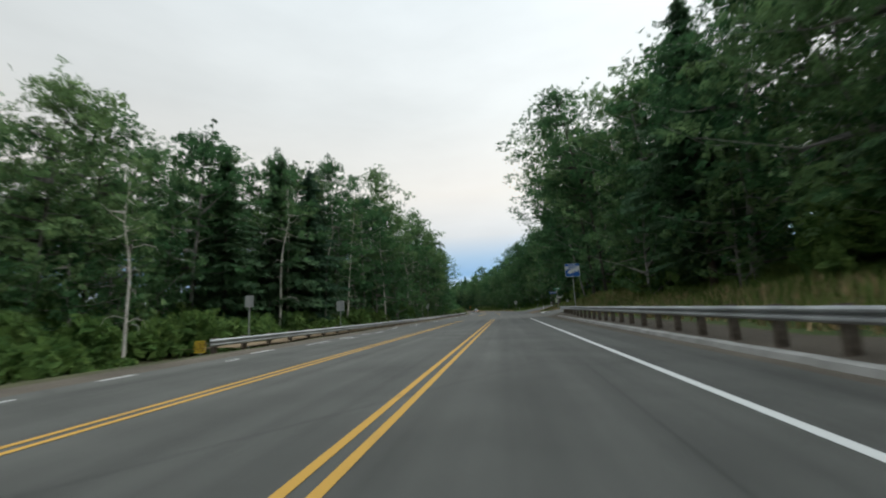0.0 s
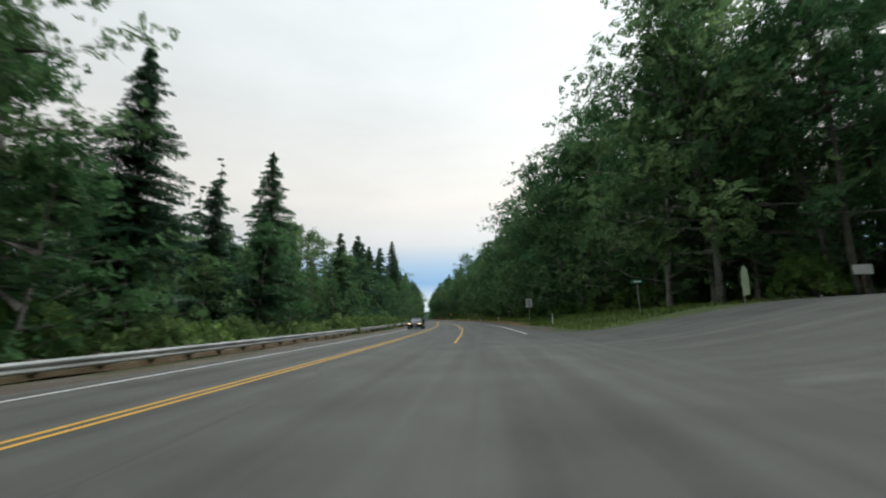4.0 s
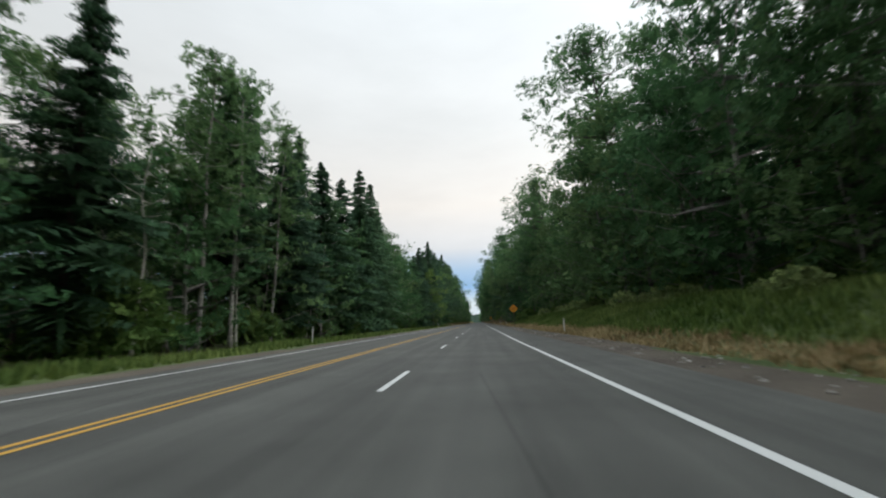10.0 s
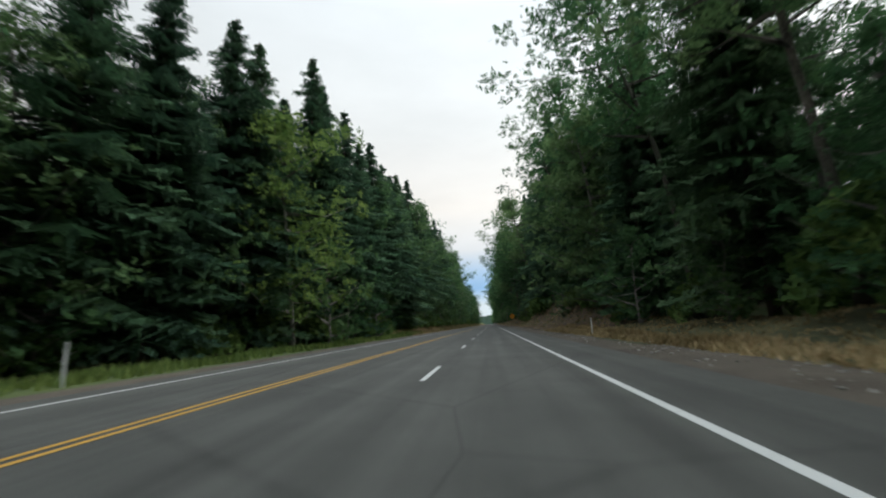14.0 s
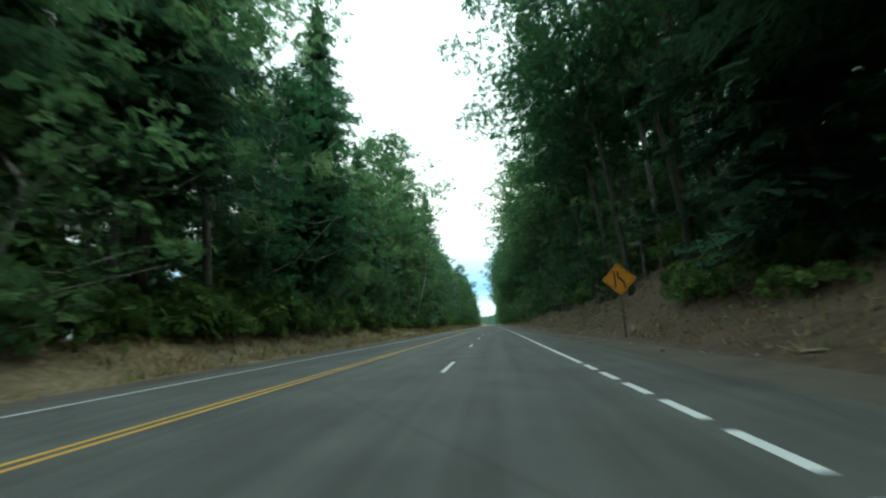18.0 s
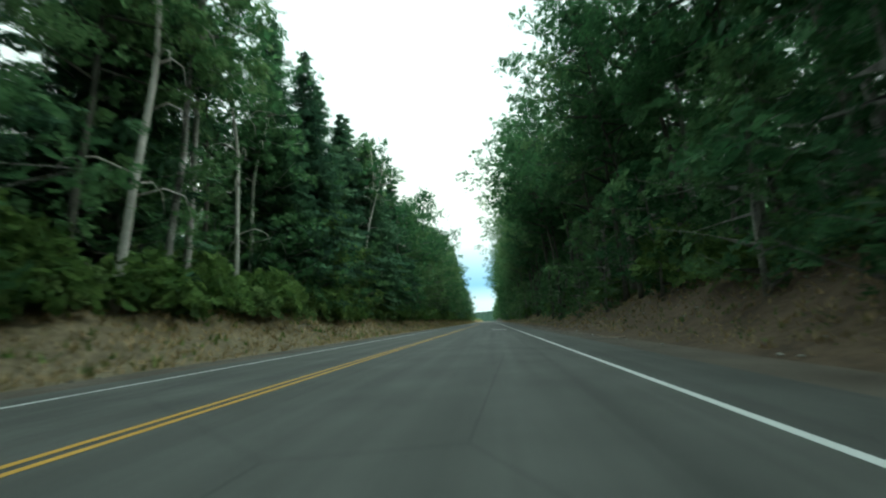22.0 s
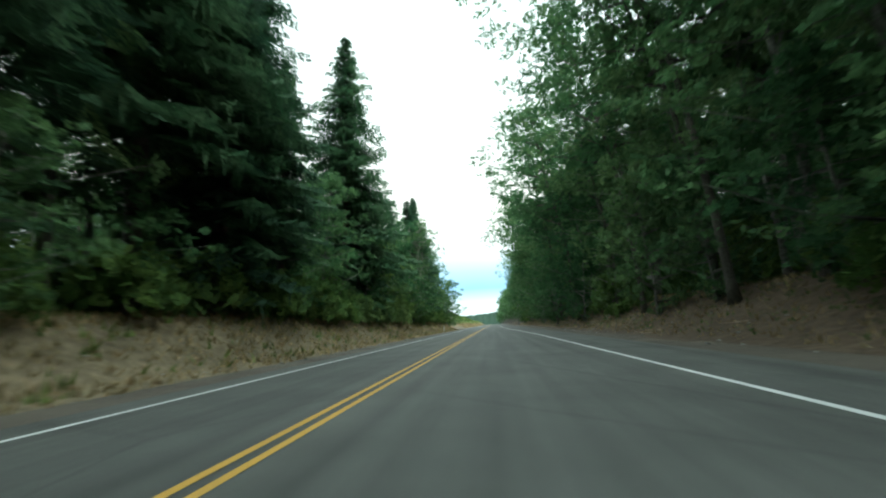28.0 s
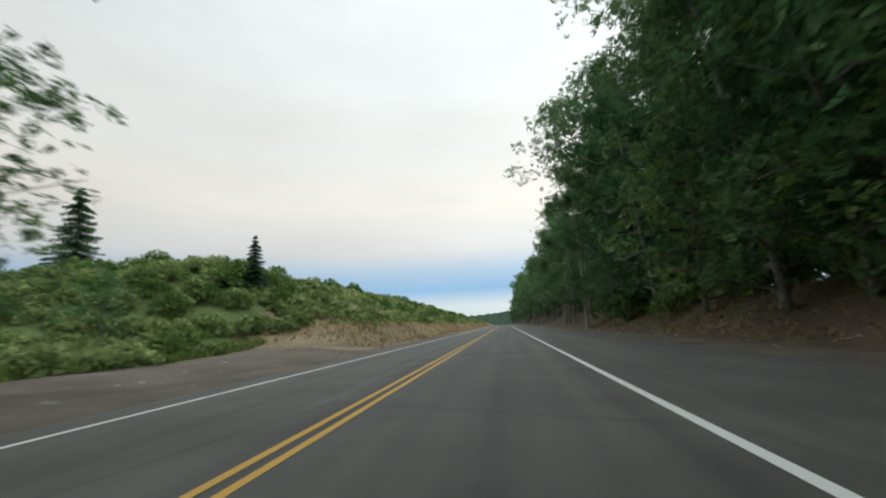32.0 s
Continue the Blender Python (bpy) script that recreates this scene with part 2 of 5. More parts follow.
SIGN_BLACK = mat("sign_black", (0.02, 0.02, 0.02), (0.035, 0.035, 0.035), 2.0, 0.5, 0, 30.0)
SIGN_BLUE = mat("sign_blue", (0.02, 0.10, 0.36), (0.03, 0.14, 0.46), 2.0, 0.45, 0, 30.0)
SIGN_GREEN = mat("sign_green", (0.01, 0.17, 0.09), (0.015, 0.22, 0.12), 2.0, 0.45, 0, 30.0)
SIGN_ORANGE = mat("sign_orange", (0.62, 0.25, 0.02), (0.74, 0.32, 0.03), 2.0, 0.45, 0, 30.0)
SIGN_BACK = mat("bare_aluminium", (0.30, 0.31, 0.31), (0.42, 0.43, 0.43), 2.0, 0.5, 0, 30.0, metal=0.4)


# ---- mesh helpers ----
class Shape:
    """Collects vertices and faces, with a material slot for each face."""

    def __init__(self):
        self.v, self.loops, self.sizes, self.m, self.n = [], [], [], [], 0

    def add(self, verts, faces, slot=0):
        verts = np.asarray(verts, float).reshape(-1, 3)
        self.v.append(verts)
        if isinstance(faces, np.ndarray):
            self.loops.append((faces + self.n).reshape(-1))
            self.sizes.append(np.full(len(faces), faces.shape[1]))
        else:
            self.loops.append(np.array([i + self.n for f in faces for i in f]))
            self.sizes.append(np.array([len(f) for f in faces]))
        self.m.append(np.full(len(faces), slot))
        self.n += len(verts)
        return self

    def pieces(self, *corners, slot=0):
        """Rows of separate flat pieces, given corner by corner."""
        v = np.stack(corners, 1).reshape(-1, 3)
        return self.add(v, np.arange(len(v)).reshape(-1, len(corners)), slot)

    def stamp(self, other, m, slot=0):
        """Adds another shape, moved by the pose m."""
        m = np.array(m)
        v = np.concatenate(other.v) @ m[:3, :3].T + m[:3, 3]
        self.v.append(v)
        self.loops.append(np.concatenate(other.loops) + self.n)
        self.sizes.append(np.concatenate(other.sizes))
        self.m.append(np.concatenate(other.m) + slot)
        self.n += len(v)
        return self

    def tube(self, pts, radii, sides=7, slot=0, cap=True):
        pts = np.asarray(pts, float)
        rings = []
        for i, p in enumerate(pts):
            d = pts[min(i + 1, len(pts) - 1)] - pts[max(i - 1, 0)]
            d = d / (np.linalg.norm(d) + 1e-9)
            u = np.cross(d, (0.3, 1, 0.1) if abs(d[1]) < 0.9 else (1, 0, 0))
            u /= np.linalg.norm(u)
            w = np.cross(d, u)
            a = np.arange(sides) * 2 * math.pi / sides
            rings.append(p + radii[i] * (np.cos(a)[:, None] * u + np.sin(a)[:, None] * w))
        faces = [[i * sides + k, i * sides + (k + 1) % sides, (i + 1) * sides + (k + 1) % sides, (i + 1) * sides + k] for i in range(len(pts) - 1) for k in range(sides)]
        if cap:
            faces += [list(range(sides))[::-1], [(len(pts) - 1) * sides + k for k in range(sides)]]
        return self.add(np.concatenate(rings), faces, slot)

    def box(self, x0, x1, y0, y1, z0, z1, slot=0, cut=0.0):
        """A block; cut bevels its upright edges."""
        if cut:
            o = [(x0 + cut, y0), (x1 - cut, y0), (x1, y0 + cut), (x1, y1 - cut), (x1 - cut, y1), (x0 + cut, y1), (x0, y1 - cut), (x0, y0 + cut)]
        else:
            o = [(x0, y0), (x1, y0), (x1, y1), (x0, y1)]
        return self.prism(o, z0, z1, slot)

    def prism(self, outline, z0, z1, slot=0):
        k = len(outline)
        v = [(x, y, z0) for x, y in outline] + [(x, y, z1) for x, y in outline]
        return self.add(v, [list(range(k))[::-1], list(range(k, 2 * k))] + [[i, (i + 1) % k, k + (i + 1) % k, k + i] for i in range(k)], slot)

    def turned(self, m):
        """The same shape, moved by the pose m."""
        m = np.array(m)
        self.v = [np.concatenate(self.v) @ m[:3, :3].T + m[:3, 3]]
        return self

    def mesh(self, name, *materials, smooth=False):
        v, loops, sizes, slots = (np.concatenate(x) for x in (self.v, self.loops, self.sizes, self.m))
        me = bpy.data.meshes.new(name)
        me.vertices.add(len(v))
        me.vertices.foreach_set("co", v.ravel())
        me.loops.add(len(loops))
        me.loops.foreach_set("vertex_index", loops.astype(np.int32))
        me.polygons.add(len(sizes))
        me.polygons.foreach_set("loop_start", np.concatenate([[0], np.cumsum(sizes)[:-1]]).astype(np.int32))
        for m in materials:
            me.materials.append(m)
        if len(materials) > 1:
            me.polygons.foreach_set("material_index", slots.astype(np.int32))
        me.polygons.foreach_set("use_smooth", np.full(len(sizes), smooth))
        me.update(calc_edges=True)
        return me


def part(name, shape, materials, parent, label="", smooth=False):
    """Links a shape, or a mesh, as one mesh object under a thing or a part."""
    me = shape if isinstance(shape, bpy.types.Mesh) else shape.mesh(name, *(materials if isinstance(materials, (list, tuple)) else [materials]), smooth=smooth)
    ob = new(name, me)
    ob.parent = parent
    return tagged(ob, label)


def thing(name, label, category, group="", kind=""):
    return tagged(new(name), label, category, group, kind)


def place(ob, s, x, z=0.0, turn=0.0, scale=1.0):
    """Stands a thing beside the road, facing along it."""
    p = road_at(s, x, z)
    ob.matrix_basis = pose(*p, 0, 0, -heading(s) + turn) @ Matrix.Scale(scale, 4)
    return ob


# ---- ground ----
def track(s, table):
    return np.interp(s, [a for a, _ in table], [b for _, b in table])


EDGE_R = [(-400, 4.6), (40, 4.6), (150, 5.0), (200, 4.6), (860, 4.3), (2000, 4.3)]      # where the asphalt ends, to the right
EDGE_L = [(-400, -9.4), (150, -9.0), (230, -9.6), (440, -9.9), (850, -9.6), (2000, -9.6)]
BANK_R = [(-400, 2.5), (30, 2.2), (42, 2.4), (60, 2.4), (98, 2.3), (107, 1.6), (137, 1.5), (170, 0.6), (235, 0.7), (262, 1.4), (290, 2.0), (350, 2.1), (382, 1.0), (398, 0.9), (425, 3.6), (440, 4.9), (463, 4.9), (475, 2.6), (494, 2.6), (504, 4.8), (535, 4.2), (580, 3.4), (700, 3.0), (830, 2.6), (1000, 2.4), (2000, 2.4)]   # height of the bank's top
TOE_R = [(-400, 5.2), (50, 5.4), (78, 5.6), (86, 7.4), (104, 7.4), (110, 5.8), (150, 6.6), (390, 6.9), (430, 6.2), (2000, 6.2)]
TOP_R = [(-400, 16), (30, 15), (42, 12), (52, 12), (57, 21), (80, 21), (86, 16), (150, 16), (240, 14), (262, 13), (390, 13), (430, 13.0), (520, 12.5), (2000, 12.5)]
BANK_L = [(-400, -1.2), (235, -1.2), (270, -0.2), (420, -0.1), (450, 1.2), (560, 1.6), (605, 2.0), (645, 1.9), (700, 1.9), (800, 2.1), (836, 1.9), (844, 1.4), (851, 0.0), (871, 0.0), (879, 1.7), (2000, 1.6)]
HILL_L = [(-400, 0.0), (845, 0.0), (866, 4.0), (885, 6.0), (960, 6.2), (1250, 3.0), (2000, 2.0)]
DROP = [(-400, 0.0), (1150, 0.0), (1500, -5.0), (2200, -30.0)]


SMOOTH = [(-400, 1.0), (40, 1.0), (48, 0.0), (140, 0.0), (150, 1.0)]     # no humps where the side roads climb


def wave(x, y, k=1.0):
    return noise.noise(Vector((x * k, y * k, 3.7)))


def ground_z(s, x):
    """Height of the ground beside the road."""
    z = track(s, DROP)
    r0, l0 = track(s, EDGE_R), track(s, EDGE_L)
    if x > r0:
        toe, top, h = track(s, TOE_R), track(s, TOP_R), track(s, BANK_R)
        k = min(max((x - toe) / (top - toe), 0), 1)
        z += h * (k * k * (3 - 2 * k) * 0.6 + k * 0.4) + min(max(x - top, 0), 30) * 0.04 + min(x - r0, 2) * 0.02 + wave(s, x, 0.25) * min(k * 4, 1) * 0.35 * track(s, SMOOTH)
    elif x < l0:
        toe = l0 - 1.6
        k = min(max((toe - x) / 4.0, 0), 1)
        z += track(s, BANK_L) * (k * k * (3 - 2 * k)) + wave(s, x, 0.25) * min(k * 3, 1) * 0.3
        q = min(max((track(s, [(860, -22), (885, -15)]) - x) / 16, 0), 1)
        z += track(s, HILL_L) * q * q * (3 - 2 * q)
    else:
        z -= 0.06
    return z


def side_slot(s, x):
    """Which ground cover lies there: 0 earth, 1 gravel, 2 dry bank, 3 turf, 4 shade-darkened clay."""
    r0, l0 = track(s, EDGE_R), track(s, EDGE_L)
    if x > 0:
        if x < (7.0 if s < 54 else track(s, TOE_R)) + wave(s, 0, 0.1) * 0.8:
            return 1
        if 379 < s <= 405 and x < 15:
            return 0
        if s > 405:
            return 4 if x < track(s, TOP_R) + 1 else 0
        return 3 if x < 19 else 0
    if x > l0 - 1.3 + wave(s, 5, 0.1) * 0.5:
        return 1
    if 842 < s < 873:
        return 1 if x > -20 else 3
    if s > 873:
        return 3 if x < -21 else 2
    return 2 if s > 430 and x > -15 else 3 if s > 265 and x > -17 else 0


def build_ground():
    ss = np.concatenate([np.arange(-400, -40, 20), np.arange(-40, 1100, 3.0), np.arange(1100, 2200, 25)])
    xs = np.array([-3000, -1200, -500, -220, -120, -80, -60, -48, -40, -34, -29, -25, -22, -19.5, -17.5, -16, -15, -14, -13, -12, -11, -10.4, -9.8, -9.2, -5, 0, 3.5, 4.2, 4.8, 5.5, 6.2, 7, 8, 9, 10, 11, 12, 13, 14.5, 16, 18, 21, 25, 30, 38, 50, 70, 120, 220, 500, 1200, 3000])
    verts = [road_at(s, x, ground_z(s, x)) for s in ss for x in xs]
    w = len(xs)
    faces, slots = [], []
    for i in range(len(ss) - 1):
        for j in range(w - 1):
            faces.append((i * w + j, i * w + j + 1, (i + 1) * w + j + 1, (i + 1) * w + j))
            slots.append(side_slot((ss[i] + ss[i + 1]) / 2, (xs[j] + xs[j + 1]) / 2))
    me = bpy.data.meshes.new("ground")
    me.from_pydata([tuple(v) for v in verts], [], faces)
    for m in (EARTH, GRAVEL, DIRT, TURF, SHADED_CLAY):
        me.materials.append(m)
    me.polygons.foreach_set("material_index", slots)
    me.polygons.foreach_set("use_smooth", [True] * len(faces))
    tagged(new("ground", me), "forest floor, gravel shoulders and dry earth banks along the road", "ground", kind="structure")


build_ground()


def ribbon(name, table_l, table_r, s0, s1, z, material, parent=None, step=2.0, cuts=1):
    """A strip that follows the road between two offsets, with metres across and along as its uv."""
    ss = np.append(np.arange(s0, s1, step), s1)
    verts, uvs = [], []
    for s in ss:
        a, b = (track(s, t) if isinstance(t, list) else t for t in (table_l, table_r))
        for k in range(cuts + 1):
            x = a + (b - a) * k / cuts
            verts.append(tuple(road_at(s, x, z + track(s, DROP))))
            uvs.append((x, s))
    w = cuts + 1
    faces = [(i * w + j, i * w + j + 1, (i + 1) * w + j + 1, (i + 1) * w + j) for i in range(len(ss) - 1) for j in range(cuts)]
    me = bpy.data.meshes.new(name)
    me.from_pydata(verts, [], faces)
    me.materials.append(material)
    layer = me.uv_layers.new(name="UVMap")
    layer.data.foreach_set("uv", [c for p in me.polygons for v in p.vertices for c in uvs[v]])
    ob = new(name, me)
    ob.parent = parent
    return ob


road = tagged(ribbon("road", EDGE_L, EDGE_R, -100, 1500, 0.0, ASPHALT, cuts=8), "grey asphalt highway with painted lane lines", "road", kind="structure")

CENTRE = -5.05
MEDIAN = [(-400, -1.5), (160, -1.45), (190, -1.9), (215, -2.7), (240, -4.1), (262, -4.75), (2000, -4.75)]
FOG_R = [(-400, 2.6), (60, 2.6), (100, 2.75), (160, 3.45), (212, 2.9), (290, 2.2), (500, 2.3), (540, 2.45), (780, 1.3), (850, -0.65), (2000, -0.7)]
FOG_L = [(-400, -8.3), (150, -8.2), (230, -8.8), (850, -8.75), (2000, -8.7)]


def shifted(table, d):
    return [(s, x + d) for s, x in table]


def line(name, table, s0, s1, width, material):
    table = table if isinstance(table, list) else [(-400, table), (2000, table)]
    return ribbon(name, shifted(table, -width / 2), shifted(table, width / 2), s0, s1, 0.006, material, road)


for d in (-0.13, 0.13):
    for s0, s1 in ((-100, 47), (77, 1500)):
        line("yellow_line", CENTRE + d, s0, s1, 0.11, YELLOW)
    for s0, s1 in ((-100, 46), (80, 102), (126, 250)) if d > 0 else ((-100, 46), (82, 85), (94, 97), (150, 250)):
        line("yellow_line", shifted(MEDIAN, d), s0, s1, 0.11, YELLOW)
for s0, s1 in ((-100, 46), (84, 99), (134, 452), (490, 1500)):
    line("edge_line", FOG_R, s0, s1, 0.15, WHITE)
for k in range(22):
    line("edge_dash", FOG_R, 453.3 + 1.7 * k, 454.5 + 1.7 * k, 0.15, WHITE)
line("edge_line", FOG_L, 92, 1500, 0.12, WHITE)
worn = random.Random(9)
s = -60.0
while s < 92:
    d = worn.uniform(0.5, 3.0)
    for k in range(worn.choice((1, 1, 2))):
        line("worn_edge_line", shifted(FOG_L, worn.uniform(-1.0, 0.15)), s, s + d * worn.uniform(0.6, 1.0), worn.uniform(0.06, 0.13), WHITE)
    s += d + worn.uniform(0.3, 2.2)
LANE = [(-100, -1.85), (300, -1.85), (380, -1.6), (450, -1.45), (700, -1.45)]
for k in range(-2, 24):
    s = 248.6 + 11.97 * k
    line("lane_dash", LANE, s, s + 3.05, 0.13, WHITE)


# ---- trees ----
def unit(v):
    return v / (np.linalg.norm(v, axis=-1, keepdims=True) + 1e-9)


def leaf_frame(rng, n, flat):
    d = unit(rng.normal(size=(n, 3)) * (1, 1, 1 - 0.6 * flat))
    e = unit(np.cross(d, rng.normal(size=(n, 3)) * (1 - flat, 1 - flat, 1) + (0, 0, 2 * flat)))
    return d, e


def blades(shape, rng, c, sizes, slot=0, flat=0.4):
    """Single pointed leaves at random tilts."""
    d, e = leaf_frame(rng, len(c), flat)
    L, W = sizes[:, None] * 0.5 * d, sizes[:, None] * 0.45 * e
    shape.pieces(c - L, c + W - 0.1 * L, c + L, c - W - 0.1 * L, slot=slot)


def sprays(shape, rng, c, sizes, slot=0, flat=0.4, sides=6):
    """Ragged sprays of leaves."""
    d, e = leaf_frame(rng, len(c), flat)
    f = np.cross(d, e)
    R = sizes[:, None] * 0.55
    corners = []
    for k in range(sides):
        a = k * 2 * math.pi / sides + rng.uniform(-0.35, 0.35, (len(c), 1))
        r = R * (rng.uniform(0.8, 1.25, (len(c), 1)) if k % 2 == 0 else rng.uniform(0.4, 0.85, (len(c), 1)))
        corners.append(c + r * (np.cos(a) * d + np.sin(a) * e) - 0.12 * R * f * (k % 2 == 0))
    shape.pieces(*corners, slot=slot)


def broadleaf(seed, height, base, radius, lean=0.0, small=0, large=2200, limbs=26, leaf=0.26, spray=0.62, thin=1.0, sides=5):
    """Trunk and limbs as one shape, crown as another."""
    rng = np.random.default_rng(seed)
    wood, crown = Shape(), Shape()
    hs = np.linspace(0, 1, 9)
    bend = np.cumsum(rng.normal(0, 0.22, (9, 2)), 0)
    trunk = np.stack([bend[:, 0] * hs + lean * hs ** 1.5 * height, bend[:, 1] * hs, hs * height * 0.95], 1)
    r0 = (0.0075 * height + 0.03) * thin
    rings = np.linspace(0, 1, max(9, int(height * 1.1)))
    stem = np.stack([np.interp(rings, hs, trunk[:, k]) for k in range(3)], 1)
    wood.tube(stem, r0 * (1 - 0.88 * rings) + 0.02 + 0.5 * r0 * np.exp(-rings * height / 0.5), 7)
    tips, dens = [], []
    for i in range(limbs):
        q = (i + rng.uniform(0.2, 0.8)) / limbs
        h = base + (0.97 - base) * q
        root = np.array([np.interp(h, hs, trunk[:, k]) for k in range(3)])
        a = i * 2.4 + rng.uniform(-0.5, 0.5)
        reach = radius * (math.sin(math.pi * min(0.25 + 0.78 * q, 1.0)) ** 0.6 + 0.08) * rng.uniform(0.6, 1.2)
        rise = reach * rng.uniform(0.0, 0.6)
        tip = root + (math.cos(a) * reach, math.sin(a) * reach, rise)
        mid = (root + tip) / 2 + (0, 0, -0.08 * reach) + rng.normal(0, 0.15, 3)
        wood.tube([root, mid, tip], [r0 * 0.32 * (1 - 0.6 * h), r0 * 0.18, 0.015], 4, cap=False)
        near = np.argmin(((wood.v[0] - root) ** 2).sum(1))
        wood.loops[-1][wood.loops[-1] == wood.n - 12] = near
        for g in np.linspace(0.2, 1.05, 5):
            tips.append(root + (tip - root) * g + rng.normal(0, 0.4, 3))
            dens.append(0.5 + 0.6 * g)
    tips.append(trunk[-1]), dens.append(1.0)
    tips, dens = np.array(tips), np.array(dens)
    width = radius * 0.155 * rng.uniform(0.7, 1.3, len(tips))

    def around(n, k):
        pick = rng.choice(len(tips), n, p=dens / dens.sum())
        return tips[pick] + np.clip(rng.normal(size=(n, 3)), -1.8, 1.8) * (width[pick][:, None] * k) * (1, 1, 0.6)
    sprays(crown, rng, around(large, 0.75), spray * rng.uniform(0.55, 1.35, large), sides=sides)
    if small:
        blades(crown, rng, around(small, 1.1), leaf * rng.uniform(0.6, 1.4, small))
    return wood, crown


def conifer(seed, height, radius, base=0.1, ragged=0.25, whorls=30, arms=7):
    """A spruce: drooping boughs in whorls, each a row of hanging sprays."""
    rng = np.random.default_rng(seed)
    wood, crown = Shape(), Shape()
    sway = rng.normal(0, 0.15, 2)
    wood.tube([(0, 0, 0), (sway[0] * 0.4, sway[1] * 0.4, height * 0.5), (sway[0], sway[1], height)], [0.010 * height + 0.03, 0.006 * height + 0.02, 0.015], 7)
    A, B, C, D = [], [], [], []
    up = np.array((0, 0, 1))
    for i in range(whorls):
        q = (i + 0.5) / whorls
        z = height * (base + (0.985 - base) * q ** 0.84)
        length = radius * (1 - q) ** 0.88 * (0.75 if q < 0.1 else 1) + 0.14
        n = arms
        for k in range(n):
            a = i * 1.3 + k * 2 * math.pi / n + rng.uniform(-0.35, 0.35)
            L = length * rng.uniform(1 - 2 * ragged, 1 + ragged)
            zz = rng.uniform(-0.75, 0.75) * height / whorls
            out_ = np.array((math.cos(a), math.sin(a), 0))
            side = np.array((-math.sin(a), math.cos(a), 0))
            tilt = 0.25 * q - 0.12 + rng.uniform(-0.12, 0.12)
            root = np.array((sway[0] * z / height, sway[1] * z / height, z + zz))
            seg = max(3, int(L / 0.62))
            g = (np.arange(seg) + rng.uniform(0.3, 0.7, seg)) / seg
            pts = root + g[:, None] * L * out_ + np.stack([0 * g, 0 * g, L * (tilt * g - 0.32 * g ** 2 + 0.14 * g ** 4)], 1)
            w = (0.16 + 0.31 * L * np.sin(np.pi * np.clip(0.15 + 0.85 * g, 0, 1)))[:, None] * rng.uniform(0.7, 1.3, (seg, 1))
            along = 0.55 * L / seg + 0.36
            for sgn in (-1, 1):
                tip = pts + sgn * side * w + out_ * along * 0.8 - up * (0.3 * w + rng.uniform(0.05, 0.35, (seg, 1)))
                A.append(pts - out_ * along * 0.5), B.append(pts + out_ * along * 0.6 + up * 0.05), C.append(tip), D.append(pts + sgn * side * w * 0.6 - out_ * along * 0.35 - up * 0.22)
            A.append(pts - out_ * 0.25), B.append(pts + side * 0.15 + out_ * 0.15), C.append(pts + out_ * 0.15 - up * (0.3 + 0.18 * L) * rng.uniform(0.5, 1.2, (seg, 1))), D.append(pts - side * 0.18)
    crown.pieces(*[np.concatenate(x) for x in (A, B, C, D)])
    return wood, crown


PALE_BARK = mat("pale_bark", (0.24, 0.23, 0.20), (0.50, 0.48, 0.43), 2.5, 0.9, 0.01, 18.0, jitter=0.2)
ALDERS = [broadleaf(11, 23, 0.26, 5.0), broadleaf(12, 26, 0.38, 5.6, 0.07, thin=0.8), broadleaf(13, 20, 0.05, 5.8, 0.02, large=2600, limbs=32), broadleaf(14, 28, 0.42, 6.4, 0.13, large=2600, limbs=30, thin=0.75),
          broadleaf(15, 12, 0.02, 4.2, large=950, limbs=24, spray=0.66), broadleaf(16, 22, 0.50, 3.2, 0.02, large=800, limbs=16, thin=0.8), broadleaf(17, 20, 0.66, 2.4, 0.03, large=260, limbs=12, thin=0.85)]
dead = np.random.default_rng(18)
for k in range(9):
    h, a, r = dead.uniform(4, 13), dead.uniform(0, 6.3), dead.uniform(1.2, 2.6)
    out_ = np.array((math.cos(a), math.sin(a), 0))
    ALDERS[6][0].tube([out_ * 0.05 + (0.3 * h / 20, 0, h), out_ * r * 0.5 + (0, 0, h + 0.35), out_ * r * 0.85 + (0, 0, h + 0.1), out_ * r + (0, 0, h - 0.7)], [0.045, 0.035, 0.025, 0.01], 5)
SPRUCES = [conifer(21, 27, 5.8, 0.06, 0.24, 40), conifer(22, 22, 5.2, 0.10, 0.30, 34), conifer(23, 31, 5.6, 0.20, 0.34, 42), conifer(24, 14, 3.9, 0.02, 0.22, 25)]
ALDER_MESH = [(w.mesh("alder_trunk", DARK_BARK if i in (1, 3) else PALE_BARK if i == 6 else ALDER_BARK, smooth=True), c.mesh("alder_crown", ALDER_LEAF)) for i, (w, c) in enumerate(ALDERS)]
light = ALDER_MESH[2][1].copy()
light.materials.clear()
light.materials.append(LIGHT_LEAF)
ALDER_MESH.append((ALDER_MESH[2][0], light))
SPRUCE_MESH = [(w.mesh("spruce_trunk", SPRUCE_BARK, smooth=True), c.mesh("spruce_crown", SPRUCE_LEAF)) for w, c in SPRUCES]
MASTER = {}
